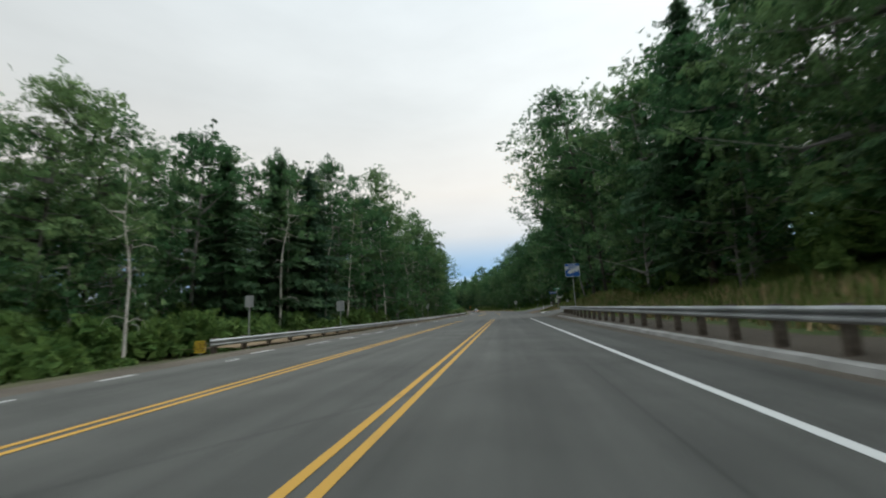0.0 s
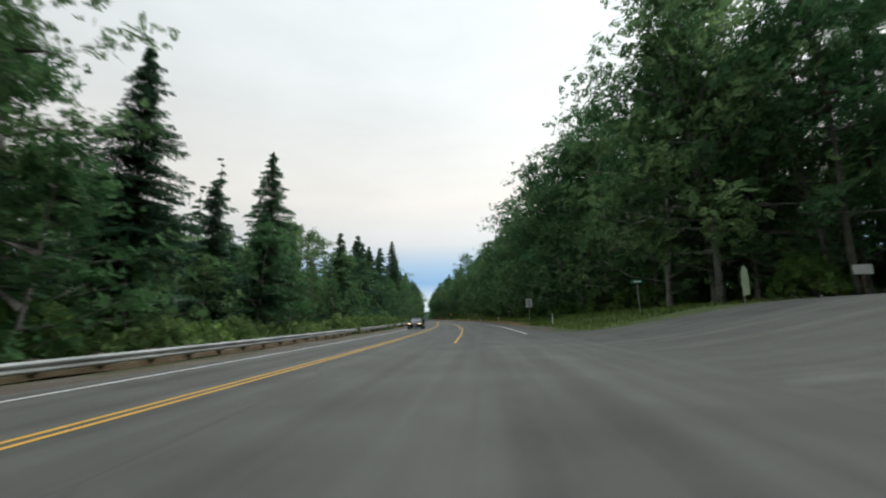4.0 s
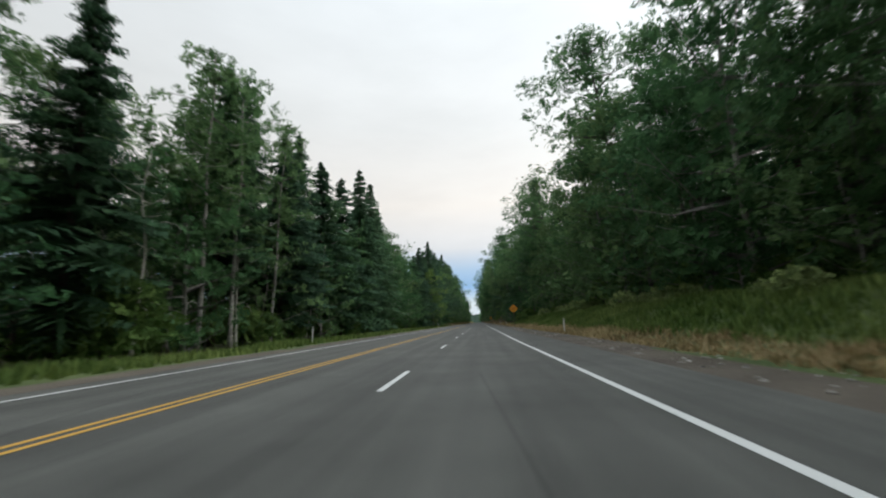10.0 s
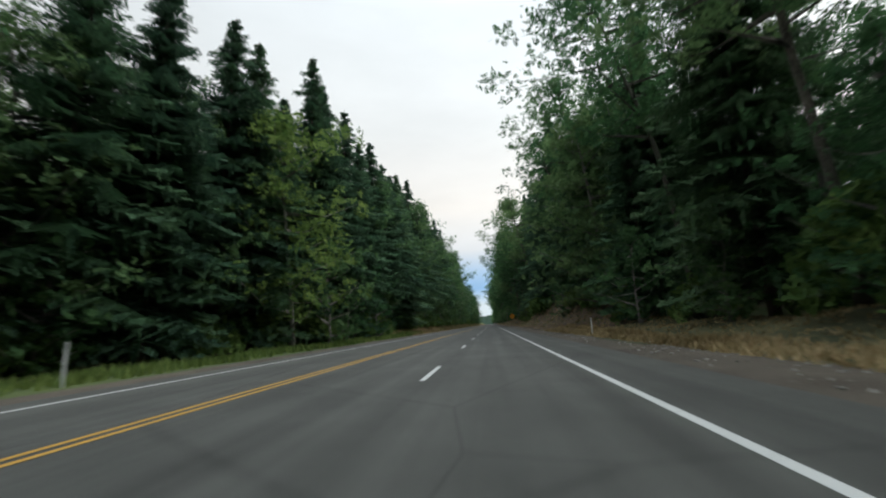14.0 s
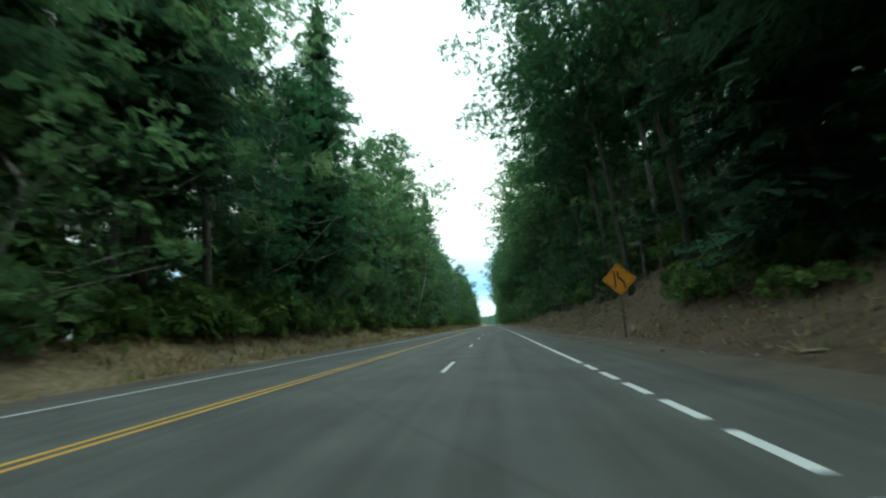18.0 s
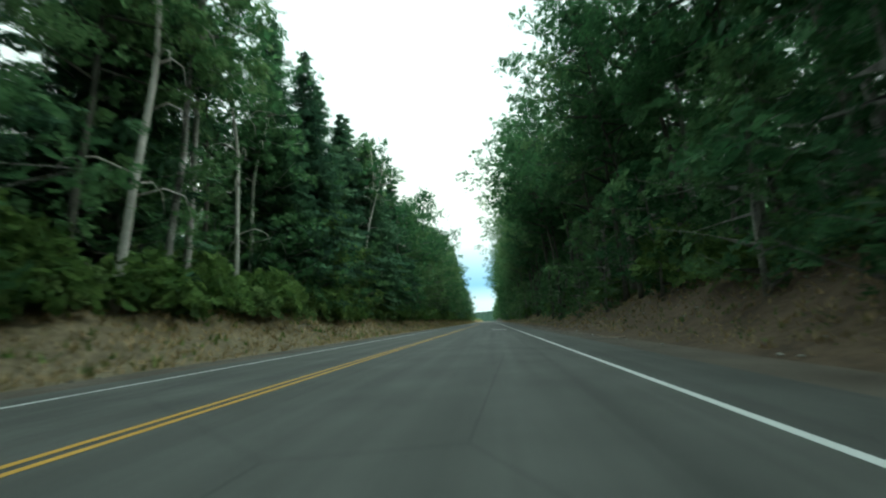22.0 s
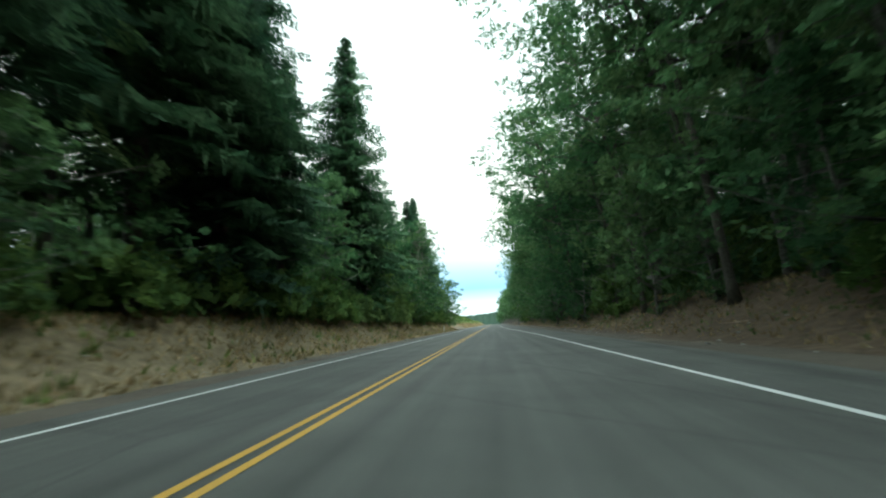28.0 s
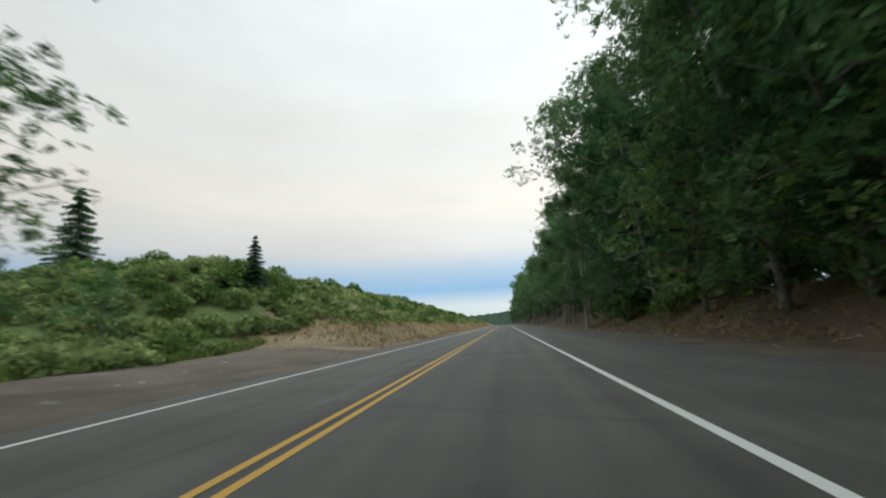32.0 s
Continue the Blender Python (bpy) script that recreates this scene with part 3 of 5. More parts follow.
NAMES = {"alder": ("alder_tree", "tall alder with a pale mottled trunk and loose green crown", "trees along the road"),
         "young": ("young_alder", "young alder with leaves down to the ground at the wood's edge", "young trees along the road"),
         "thin": ("thin_alder", "thin pale alder trunk with a sparse crown high up", "thin trees along the road"),
         "maple": ("maple_tree", "rounded maple with light yellow-green leaves before the dark wood", "light green trees along the road"),
         "bare": ("bare_alder", "bare pale alder trunk with dead drooping branches", "bare trunks along the road"),
         "spruce": ("spruce_tree", "dark green spruce with drooping boughs at the forest edge", "conifers along the road")}


def tree(i, s, x, scale=1.0, turn=None, tall=1.0, rng=random, tilt=0.0):
    """Stands one tree on the ground beside the road. i: a kind from ALDERS, or from SPRUCES when it is 10 and more."""
    z = ground_z(s, x) - 0.1
    turn = rng.uniform(0, 360) if turn is None else turn + rng.uniform(-40, 40) - heading(s)
    m = pose(*road_at(s, x, z), 0, tilt, 0) @ pose(0, 0, 0, 0, 0, turn) @ Matrix.Diagonal((scale, scale, scale * tall * rng.uniform(0.94, 1.08), 1))
    if i in MASTER:
        ob = copy_thing(MASTER[i], Matrix.Identity(4))
    else:
        name, label, group = NAMES["spruce" if i >= 10 else "young" if i == 4 else "maple" if i == 7 else "bare" if i == 6 else "thin" if i == 5 else "alder"]
        ob = thing(name, label, "tree", group)
        pieces = SPRUCE_MESH[i - 10] if i >= 10 else ALDER_MESH[i]
        part("trunk", pieces[0], None, ob)
        part("crown", pieces[1], None, ob)
        MASTER[i] = ob
    ob.matrix_basis = m
    return ob


# How far the trunks of the front row stand from the reference line, what share are spruces, and how tall the wood is.
FRONT_L = [(-60, -30), (0, -34), (30, -30), (50, -23), (70, -19.5), (90, -18.5), (100, -16), (130, -19), (215, -20), (245, -17), (330, -20), (370, -21), (400, -18), (450, -16.5), (560, -16), (598, -16), (606, -19), (640, -18), (650, -16), (800, -16), (836, -16)]
FRONT_R = [(-60, 14), (40, 13), (50, 14), (62, 30), (82, 17), (103, 17), (106, 25), (140, 24), (160, 17), (200, 15), (230, 16), (285, 17), (335, 17.5), (365, 15), (400, 12.4), (440, 10.6), (700, 10.4), (760, 10), (1400, 10)]
SPRUCE_L = [(-60, 0.1), (100, 0.15), (130, 0.3), (220, 0.3), (240, 0.05), (280, 0.1), (300, 0.4), (328, 0.4), (338, 0.05), (378, 0.05), (392, 0.4), (450, 0.5), (490, 0.2), (560, 0.3), (598, 0.5), (602, 0.1), (628, 0.2), (636, 0.5), (650, 0.5), (655, 0.05), (690, 0.05), (720, 0.1), (740, 0.7), (770, 0.6), (780, 0.0), (836, 0.0)]
SPRUCE_R = [(-60, 0.4), (50, 0.3), (100, 0.2), (160, 0.02), (360, 0.05), (410, 0.5), (440, 0.75), (495, 0.7), (505, 0.0), (1400, 0.0)]
TALL_L = [(-60, 0.9), (35, 0.95), (50, 1.05), (90, 1.0), (130, 0.68), (232, 0.68), (242, 0.85), (310, 0.85), (322, 0.75), (340, 0.85), (350, 1.05), (380, 1.0), (398, 0.95), (470, 1.05), (490, 1.2), (590, 1.15), (602, 0.82), (646, 0.85), (654, 1.12), (680, 1.12), (760, 1.15), (764, 0.55), (779, 0.6), (784, 0.8), (792, 0.8), (800, 0.62), (836, 0.75)]
TALL_R = [(-60, 0.9), (56, 0.95), (70, 1.2), (103, 1.2), (106, 1.15), (130, 1.15), (140, 1.3), (212, 1.25), (235, 1.1), (1400, 1.1)]


def clear(s, x):
    """Where no tree may stand: the two side roads."""
    return 0 < x < 32 and (54 < s < 80 or 104 < s < 131)


grow = random.Random(5)


def wood_edge(front, share, height, s0, s1, sign, gap, kinds, lean):
    s = s0
    while s < s1:
        x = track(s, front) + sign * grow.uniform(-1.0, 2.6)
        k = grow.choice((10, 11, 12, 11, 13)) if grow.random() < track(s, share) else grow.choice(kinds(s))
        if not clear(s, x):
            tree(k, s, x, grow.uniform(0.85, 1.05) * track(s, height), lean(s) if k < 10 else None, rng=grow)
        s += gap * (0.75 if s < 120 else 1.0) * grow.uniform(0.7, 1.35)


wood_edge(FRONT_L, SPRUCE_L, TALL_L, -40, 834, -1, 5.4, lambda s: (0, 1, 0, 5, 2, 2) if s < 110 or 240 < s < 300 else (0, 0, 2, 2) if s > 800 else (0, 1, 2, 2), lambda s: None)
wood_edge(FRONT_R, SPRUCE_R, TALL_R, -40, 900, 1, 5.2, lambda s: (2, 2, 0, 1) if 200 < s < 300 else (2, 2, 3, 1) if s < 420 else (1, 3, 1, 3, 3) if s < 740 else (2, 2, 3, 0), lambda s: 180 if s > 300 else None)
# the lower edge of the wood
for front, sign, s0, s1 in ((FRONT_L, -1, -30, 838), (FRONT_R, 1, -30, 900)):
    s = s0
    while s < s1:
        if not (sign > 0 and (40 < s < 150 or 435 < s < 500)):
            tree(4, s, track(s, front) + sign * grow.uniform(-2.4, 1.0), grow.uniform(0.4, 0.95), rng=grow)
        s += grow.uniform(6, 12)

# the deeper wood, behind the edge
LOW = [broadleaf(31, 23, 0.2, 4.8, 0, 0, 170, 12, spray=1.8, sides=6), broadleaf(32, 20, 0.1, 5.0, 0, 0, 170, 12, spray=1.8, sides=6), conifer(33, 25, 4.4, 0.1, 0.25, 12, 5), conifer(34, 20, 4.0, 0.06, 0.25, 10, 5)]
WALL = [broadleaf(35, 15, 0.0, 6.0, 0, 0, 90, 12, spray=2.8, sides=6), broadleaf(36, 20, 0.0, 6.5, 0, 0, 90, 10, spray=3.4, sides=6)]


def deep_wood(front, share, height, s0, s1, sign, rows, label, lo=3.0):
    shape = Shape()
    for row in range(rows):
        s = s0
        while s < s1:
            x = track(s, front) + sign * (lo + 1.5 + row * 5.5 + grow.uniform(-2, 2))
            k = grow.choice((2, 3)) if grow.random() < track(s, share) else grow.choice((0, 1))
            s += grow.uniform(4.5, 8.5)
            if clear(s, x):
                continue
            f = grow.uniform(0.8, 1.05) * track(s, height)
            m = pose(*road_at(s, x, ground_z(s, x) - 0.1), 0, 0, grow.uniform(0, 360)) @ Matrix.Scale(f, 4)
            shape.stamp(LOW[k][0], m, 2 if k > 1 else 0)
            shape.stamp(LOW[k][1], m, 3 if k > 1 else 1)
    for row in range(2):
        s = s0
        while s < s1:
            x = track(s, front) + sign * (lo + rows * 5.5 + 3 + row * 6 + grow.uniform(-2, 2))
            m = pose(*road_at(s, x, ground_z(s, x) - 0.3), 0, 0, grow.uniform(0, 360)) @ Matrix.Scale(grow.uniform(0.8, 1.1), 4)
            if not clear(s, x):
                shape.stamp(WALL[row][0], m, 0)
                shape.stamp(WALL[row][1], m, 4)
            s += grow.uniform(4.5, 7.5)
    tagged(new("woodland", shape.mesh("woodland", ALDER_BARK, ALDER_LEAF, SPRUCE_BARK, SPRUCE_LEAF, FAR_LEAF)), label, "woodland", kind="stuff")


deep_wood(FRONT_L, SPRUCE_L, shifted(TALL_L, 0.06), -60, 834, -1, 3, "dense mixed woodland of alder and spruce behind the trees")
deep_wood(FRONT_R, SPRUCE_R, TALL_R, -60, 430, 1, 3, "dense mixed woodland behind the roadside trees")
deep_wood(FRONT_R, SPRUCE_R, shifted(TALL_R, 0.15), 430, 900, 1, 4, "open alder woodland above the earth bank")
deep_wood(FRONT_R, SPRUCE_R, TALL_R, 890, 1300, 1, 2, "green woodland along the far end of the road", -3.0)


# ---- undergrowth ----
def bush(seed, h, r, n, size):
    rng = np.random.default_rng(seed)
    a, q = rng.uniform(0, 2 * math.pi, n), rng.random(n) ** 0.5
    z = h * np.sqrt(np.maximum(1 - q ** 2, 0)) * rng.uniform(0.55, 1.0, n) + 0.05
    c = np.stack([np.cos(a) * q * r, np.sin(a) * q * r, z], 1)
    out_ = Shape()
    sprays(out_, rng, c, size * rng.uniform(0.5, 1.2, n), flat=0.25, sides=5)
    return out_


BUSHES = [bush(41, 1.5, 1.3, 150, 0.55), bush(42, 2.4, 1.7, 190, 0.68), bush(43, 1.0, 1.1, 110, 0.46), bush(44, 3.4, 2.0, 220, 0.9)]


def thicket(label, s0, s1, x0, x1, count, kinds, scale=(0.7, 1.3), material=None):
    """Bushes strewn over a strip beside the road."""
    shape = Shape()
    for _ in range(count):
        s = grow.uniform(s0, s1)
        a, b = (track(s, t) if isinstance(t, list) else t for t in (x0, x1))
        x = grow.uniform(a, b)
        if clear(s, x):
            continue
        m = pose(*road_at(s, x, ground_z(s, x) - 0.1), 0, 0, grow.uniform(0, 360)) @ Matrix.Scale(grow.uniform(*scale), 4)
        shape.stamp(BUSHES[grow.choice(kinds)], m)
    return tagged(new("undergrowth", shape.mesh("undergrowth", material or BUSH_LEAF)), label, "undergrowth", kind="stuff")


thicket("dark bushes before the wood where the guardrail begins", -20, 62, shifted(FRONT_L, 1), -19.5, 200, (0, 1, 1, 3), (0.6, 1.0))
thicket("dark leafy bushes hanging over the low part of the bank", 476, 500, 9.4, 13, 30, (0, 1, 2), (0.5, 0.9))
thicket("dense dark thicket deep under the trees", 400, 838, shifted(FRONT_L, -16), shifted(FRONT_L, -7), 330, (3, 3, 1))
thicket("dark thicket deep in the wood behind the guardrail", -40, 400, shifted(FRONT_L, -22), shifted(FRONT_L, -8), 330, (3, 3, 1), (0.9, 1.3))
thicket("dark thicket deep in the wood above the grassy verge", -40, 430, shifted(FRONT_R, 8), shifted(FRONT_R, 24), 330, (3, 3, 1), (0.9, 1.3))
thicket("dark undergrowth below the alders beside the guardrail", -30, 130, shifted(FRONT_L, -7), shifted(FRONT_L, 1.5), 200, (1, 3, 3))
thicket("pale green roadside shrubs behind the guardrail", 125, 246, -19, -13.4, 200, (0, 1, 0), (0.7, 1.05))
thicket("pale leafy brambles along the back of the guardrail", 120, 250, -17, -12.7, 380, (0, 0, 1), (0.8, 1.2), BRAMBLE)
thicket("leafy green bushes on top of the low bank", 440, 836, -16.2, -14.4, 300, (0, 1, 1), (0.8, 1.3))
thicket("pale green young bushes along the top of the low bank", 588, 655, -16.2, -13.9, 60, (0, 0, 2), (0.7, 1.2), BRAMBLE)
thicket("pale green young bushes above the dry bank", 770, 842, -16.4, -13.9, 90, (0, 0, 1), (0.7, 1.2), BRAMBLE)
thicket("dark bushes closing the end of the side roads", 50, 142, 33, 41, 110, (1, 3, 3), (0.9, 1.4))
thicket("pale blossoming shrubs at the foot of the trees", 262, 350, 12.2, 15.5, 30, (0, 2), (0.6, 1.1), SCRUB)
thicket("low undergrowth at the foot of the wood", 240, 838, shifted(FRONT_L, -7), shifted(FRONT_L, 1.5), 560, (1, 1, 3))
thicket("undergrowth under the trees on the grassy bank", -30, 420, shifted(FRONT_R, -2), shifted(FRONT_R, 6), 240, (0, 1, 3))
thicket("dark undergrowth along the top of the earth bank", 415, 900, shifted(FRONT_R, -1.0), shifted(FRONT_R, 7), 300, (0, 1, 3))
thicket("pale green scrub over the rounded hill by the road", 880, 1150, -44, -14.5, 900, (0, 2, 2), (0.6, 1.2), SCRUB)
thicket("darker bushes scattered over the rounded hill", 878, 1100, -44, -15.5, 330, (0, 1, 2), (0.4, 0.95))
thicket("pale green scrub at the back of the gravel turnout", 860, 890, -48, -18.5, 330, (0, 2, 2), (0.6, 1.1), SCRUB)
thicket("dark green bushes behind the turnout", 860, 888, -48, -20, 140, (0, 1, 2), (0.5, 0.9))


# ---- grass and stones ----
def grass(name, label, s0, s1, x0, x1, count, height, width, material, seed, lean=0.35):
    """Loose tufts of blades over a strip beside the road."""
    rng = np.random.default_rng(seed)
    ss, q = rng.uniform(s0, s1, count), rng.random(count)
    base = []
    for s, u in zip(ss, q):
        a, b = (track(s, t) if isinstance(t, list) else t for t in (x0, x1))
        x = a + (b - a) * u
        base.append(road_at(s, x, ground_z(s, x) - 0.03))
    keep = np.array([wave(s, u * 30, 0.12) > -0.62 for s, u in zip(ss, q)])
    c = np.array([tuple(v) for v in base])[keep]
    shape = Shape()
    n = len(c)
    for _ in range(3):
        a = rng.uniform(0, 2 * math.pi, (n, 1))
        d = np.concatenate([np.cos(a), np.sin(a), 0 * a], 1)
        h = height * rng.uniform(0.45, 1.25, (n, 1))
        tip = c + d * h * rng.uniform(0, lean * 2, (n, 1)) + (0, 0, 1) * h
        side = np.concatenate([-np.sin(a), np.cos(a), 0 * a], 1) * width
        shift = rng.normal(0, 0.10, (n, 3)) * (1, 1, 0)
        shape.pieces(c + shift - side, c + shift + side, tip + shift)
    return tagged(new(name, shape.mesh(name, material)), label, "grass", kind="stuff")


grass("grass", "long green grass on the verge below the trees", 150, 378, shifted(TOE_R, 1.3), shifted(FRONT_R, 2), 46000, 0.42, 0.05, GRASS_LEAF, 1)
grass("grass", "dry yellow grass along the gravel shoulder", 160, 420, shifted(TOE_R, -0.2), shifted(TOE_R, 1.7), 17000, 0.26, 0.04, STRAW, 2, 0.6)
grass("grass", "tall yellowing grass on the bank behind the guardrail", -20, 55, 7.4, 15, 9000, 0.55, 0.04, GRASS_LEAF, 3)
grass("grass", "dry yellow grass on the bank behind the guardrail", -20, 52, 7.2, 11, 2500, 0.55, 0.035, STRAW, 4)
grass("grass", "mown grass between the two side roads", 84, 103, 7.8, 30, 14000, 0.12, 0.06, GRASS_LEAF, 5)
grass("grass", "long yellowing grass on the mound between the side roads", 77, 103, 10.5, 26, 9000, 0.32, 0.045, GRASS_LEAF, 15, 0.5)
grass("grass", "dry grass on the mound between the side roads", 77, 103, 9.6, 20, 2600, 0.3, 0.035, STRAW, 16, 0.6)
grass("grass", "grass at the far corner of the side road", 134, 165, 7, 22, 4000, 0.3, 0.05, GRASS_LEAF, 6)
grass("grass", "green grass along the gravel shoulder below the wood", 262, 440, shifted(FRONT_L, 3), shifted(EDGE_L, -1.6), 9000, 0.4, 0.05, GRASS_LEAF, 7)
grass("grass", "dry trampled grass on the low earth bank", 430, 838, -16, shifted(EDGE_L, -1.3), 26000, 0.28, 0.035, STRAW, 8, 0.7)
grass("grass", "green weeds among dry grass on the low bank", 430, 838, -17, shifted(EDGE_L, -1.5), 2200, 0.4, 0.07, GRASS_LEAF, 9, 0.6)
grass("grass", "dry grass and weeds on the tall earth bank", 405, 900, shifted(TOE_R, 0.4), shifted(TOP_R, 2), 16000, 0.28, 0.03, STRAW, 10, 0.9)
grass("grass", "dark green weeds on the tall earth bank", 405, 900, shifted(TOE_R, 0.9), shifted(TOP_R, 3), 12000, 0.22, 0.04, BUSH_LEAF, 11, 0.8)
grass("grass", "dry grass on the bank below the hill", 874, 1100, -19.5, shifted(EDGE_L, -1.3), 14000, 0.32, 0.04, STRAW, 12, 0.7)
grass("grass", "dry straw strewn over the bare earth verge", 376, 408, 6.8, 13, 1500, 0.16, 0.04, STRAW, 14, 1.2)
grass("grass", "green grass beside the gravel turnout", 858, 874, -26, -18.5, 3500, 0.45, 0.06, GRASS_LEAF, 13)
STONE = mat("pale_stone", (0.16, 0.15, 0.13), (0.40, 0.39, 0.36), 4.0, 0.9, 0.02, 25.0, island=0.3)


def stones(label, s0, s1, x0, x1, count, size, seed):
    rng = np.random.default_rng(seed)
    shape = Shape()
    for _ in range(count):
        s = rng.uniform(s0, s1)
        a, b = (track(s, t) if isinstance(t, list) else t for t in (x0, x1))
        x = rng.uniform(a, b)
        r = size * rng.uniform(0.4, 1.6)
        v = unit(rng.normal(size=(6, 3)) * 0.25 + np.array([(1, 0, 0), (0, 1, 0), (-1, 0, 0), (0, -1, 0), (0, 0, 1), (0, 0, -1)])) * r * (1, 0.8, 0.6)
        shape.add(v + np.array(road_at(s, x, ground_z(s, x) + 0.2 * r)), np.array([(0, 1, 4), (1, 2, 4), (2, 3, 4), (3, 0, 4), (1, 0, 5), (2, 1, 5), (3, 2, 5), (0, 3, 5)]))
    tagged(new("stones", shape.mesh("stones", STONE)), label, "stones", kind="stuff")


stones("loose pale stones on the earth bank", 405, 900, shifted(TOE_R, -0.8), shifted(TOP_R, 0), 1500, 0.09, 51)
stones("loose stones on the low roadside bank", 430, 900, -15, shifted(EDGE_L, -0.9), 900, 0.08, 52)
stones("coarse gravel on the shoulder", 150, 420, shifted(EDGE_R, 0.3), shifted(TOE_R, 0.3), 1500, 0.05, 53)


# ---- side roads ----
def side_z(s, x):
    """Height of a side road's surface."""
    over = x - track(s, EDGE_R)
    return max(ground_z(s, x), -0.03) + (0.03 + 0.035 * min(over / 3.0, 1.0) if over > 0 else 0.0)


def side_road(name, label, s0, s1, flare, x0, x1, material):
    """A side road that opens on to the highway and climbs away to the right."""
    xs, n = np.concatenate([np.arange(x0, 20, 1.0), np.arange(20, x1, 4.0)]), 10
    verts, uvs = [], []
    for x in xs:
        k = flare * (1 - math.exp(-(x - x0) / 5.0))
        for j in range(n + 1):
            s = s0 + k + (s1 - s0 - 2 * k) * j / n
            verts.append(tuple(road_at(s, x, side_z(s, x) - (0.04 if x == x0 else 0))))
            uvs.append((s, x))
    w = n + 1
    faces = [(i * w + j, (i + 1) * w + j, (i + 1) * w + j + 1, i * w + j + 1) for i in range(len(xs) - 1) for j in range(n)]
    me = bpy.data.meshes.new(name)
    me.from_pydata(verts, [], faces)
    me.materials.append(material)
    layer = me.uv_layers.new(name="UVMap")
    layer.data.foreach_set("uv", [c for p in me.polygons for v in p.vertices for c in uvs[v]])
    return tagged(new(name, me), label, "road", kind="structure")


side_a = side_road("side_road", "grey asphalt side road climbing away from the highway", 50, 82.5, 7, 4.4, 40, ASPHALT)
side_b = side_road("side_road", "second asphalt side road beside the grass", 100, 137, 9, 4.4, 40, ASPHALT)


def patch_line(points, width, parent, material=WHITE, lift=0.02):
    """A painted line through places beside the road, lying on the ground."""
    shape = Shape()
    pts = [np.array(road_at(s, x, 0)) for s, x in points]
    hs = [max(side_z(s, x), 0.0) + lift for s, x in points]
    left, right = [], []
    for i, p in enumerate(pts):
        d = pts[min(i + 1, len(pts) - 1)] - pts[max(i - 1, 0)]
        d /= np.linalg.norm(d)
        n = np.array((-d[1], d[0], 0)) * width / 2
        left.append(p + n + (0, 0, hs[i]))
        right.append(p - n + (0, 0, hs[i]))
    shape.add(np.array(left + right), [[i, i + 1, len(pts) + i + 1, len(pts) + i] for i in range(len(pts) - 1)])
    return part("painted_line", shape, material, parent)


patch_line([(71.2, 6.3), (74, 6.4), (77.2, 6.5)], 0.46, side_a)
patch_line([(77.0, 6.35), (78.2, 7.0), (79.6, 7.8)], 0.42, side_a)
patch_line([(71.4, 6.5), (71.6, 8.5), (71.9, 11.8), (72, 16), (72, 22), (72, 30)], 0.12, side_a)


def verge(label, points, width, material, rise=0.06):
    """A low rounded strip of earth along the edge of a side road."""
    shape = Shape()
    rows = []
    for i, (s, x) in enumerate(points):
        a, b = points[max(i - 1, 0)], points[min(i + 1, len(points) - 1)]
        d = np.array((b[0] - a[0], b[1] - a[1]), float)
        d /= np.linalg.norm(d)
        for k, z in ((-0.5, -0.08), (-0.3, rise), (0.25, rise * 1.4), (0.5, -0.05)):
            ps, px_ = s - d[1] * k * width, x + d[0] * k * width
            rows.append(tuple(road_at(ps, px_, side_z(ps, px_) + 0.03 + z)))
    n = len(points)
    shape.add(rows, [[4 * i + j, 4 * i + j + 1, 4 * i + j + 5, 4 * i + j + 4] for i in range(n - 1) for j in range(3)])
    return tagged(new("verge", shape.mesh("verge", material)), label, "verge", kind="structure")


TAN_EARTH = mat("tan_earth", (0.12, 0.085, 0.05), (0.25, 0.185, 0.115), 1.1, 0.95, 0.02, 22.0, fine_mix=0.5)
verge("strip of tan gravel along the side road's corner", [(100, 7.4), (92, 7.5), (86, 7.9), (82, 8.4), (79.2, 9.1), (77.4, 10.4), (76.7, 13), (76.5, 19), (76.3, 26)], 0.8, TAN_EARTH)
verge("fan of brown gravel at the mouth of the second side road", [(84, 6.6), (90, 6.4), (96, 6.5), (101, 7.2), (104.5, 9.2), (106, 12.0)], 2.4, TAN_EARTH, 0.02)


def arrow(s, x, label="worn white lane arrow painted on the asphalt"):
    """A merge arrow that bends to the left."""
    p = [(-0.1, 0), (0.1, 0), (0.1, 1.6), (-0.35, 2.9), (-0.05, 3.1), (-1.15, 3.9), (-0.95, 2.55), (-0.65, 2.72), (-0.1, 1.4)]
    shape = Shape()
    shape.add([tuple(road_at(s + b * 1.2, x + 0.2 + a * 1.4, 0.007)) for a, b in p], [list(range(len(p)))])
    part("lane_arrow", shape, WHITE, road, label)


for s, x in ((558, 0.9), (633, 0.6), (702, 0.3)):
    arrow(s, x)


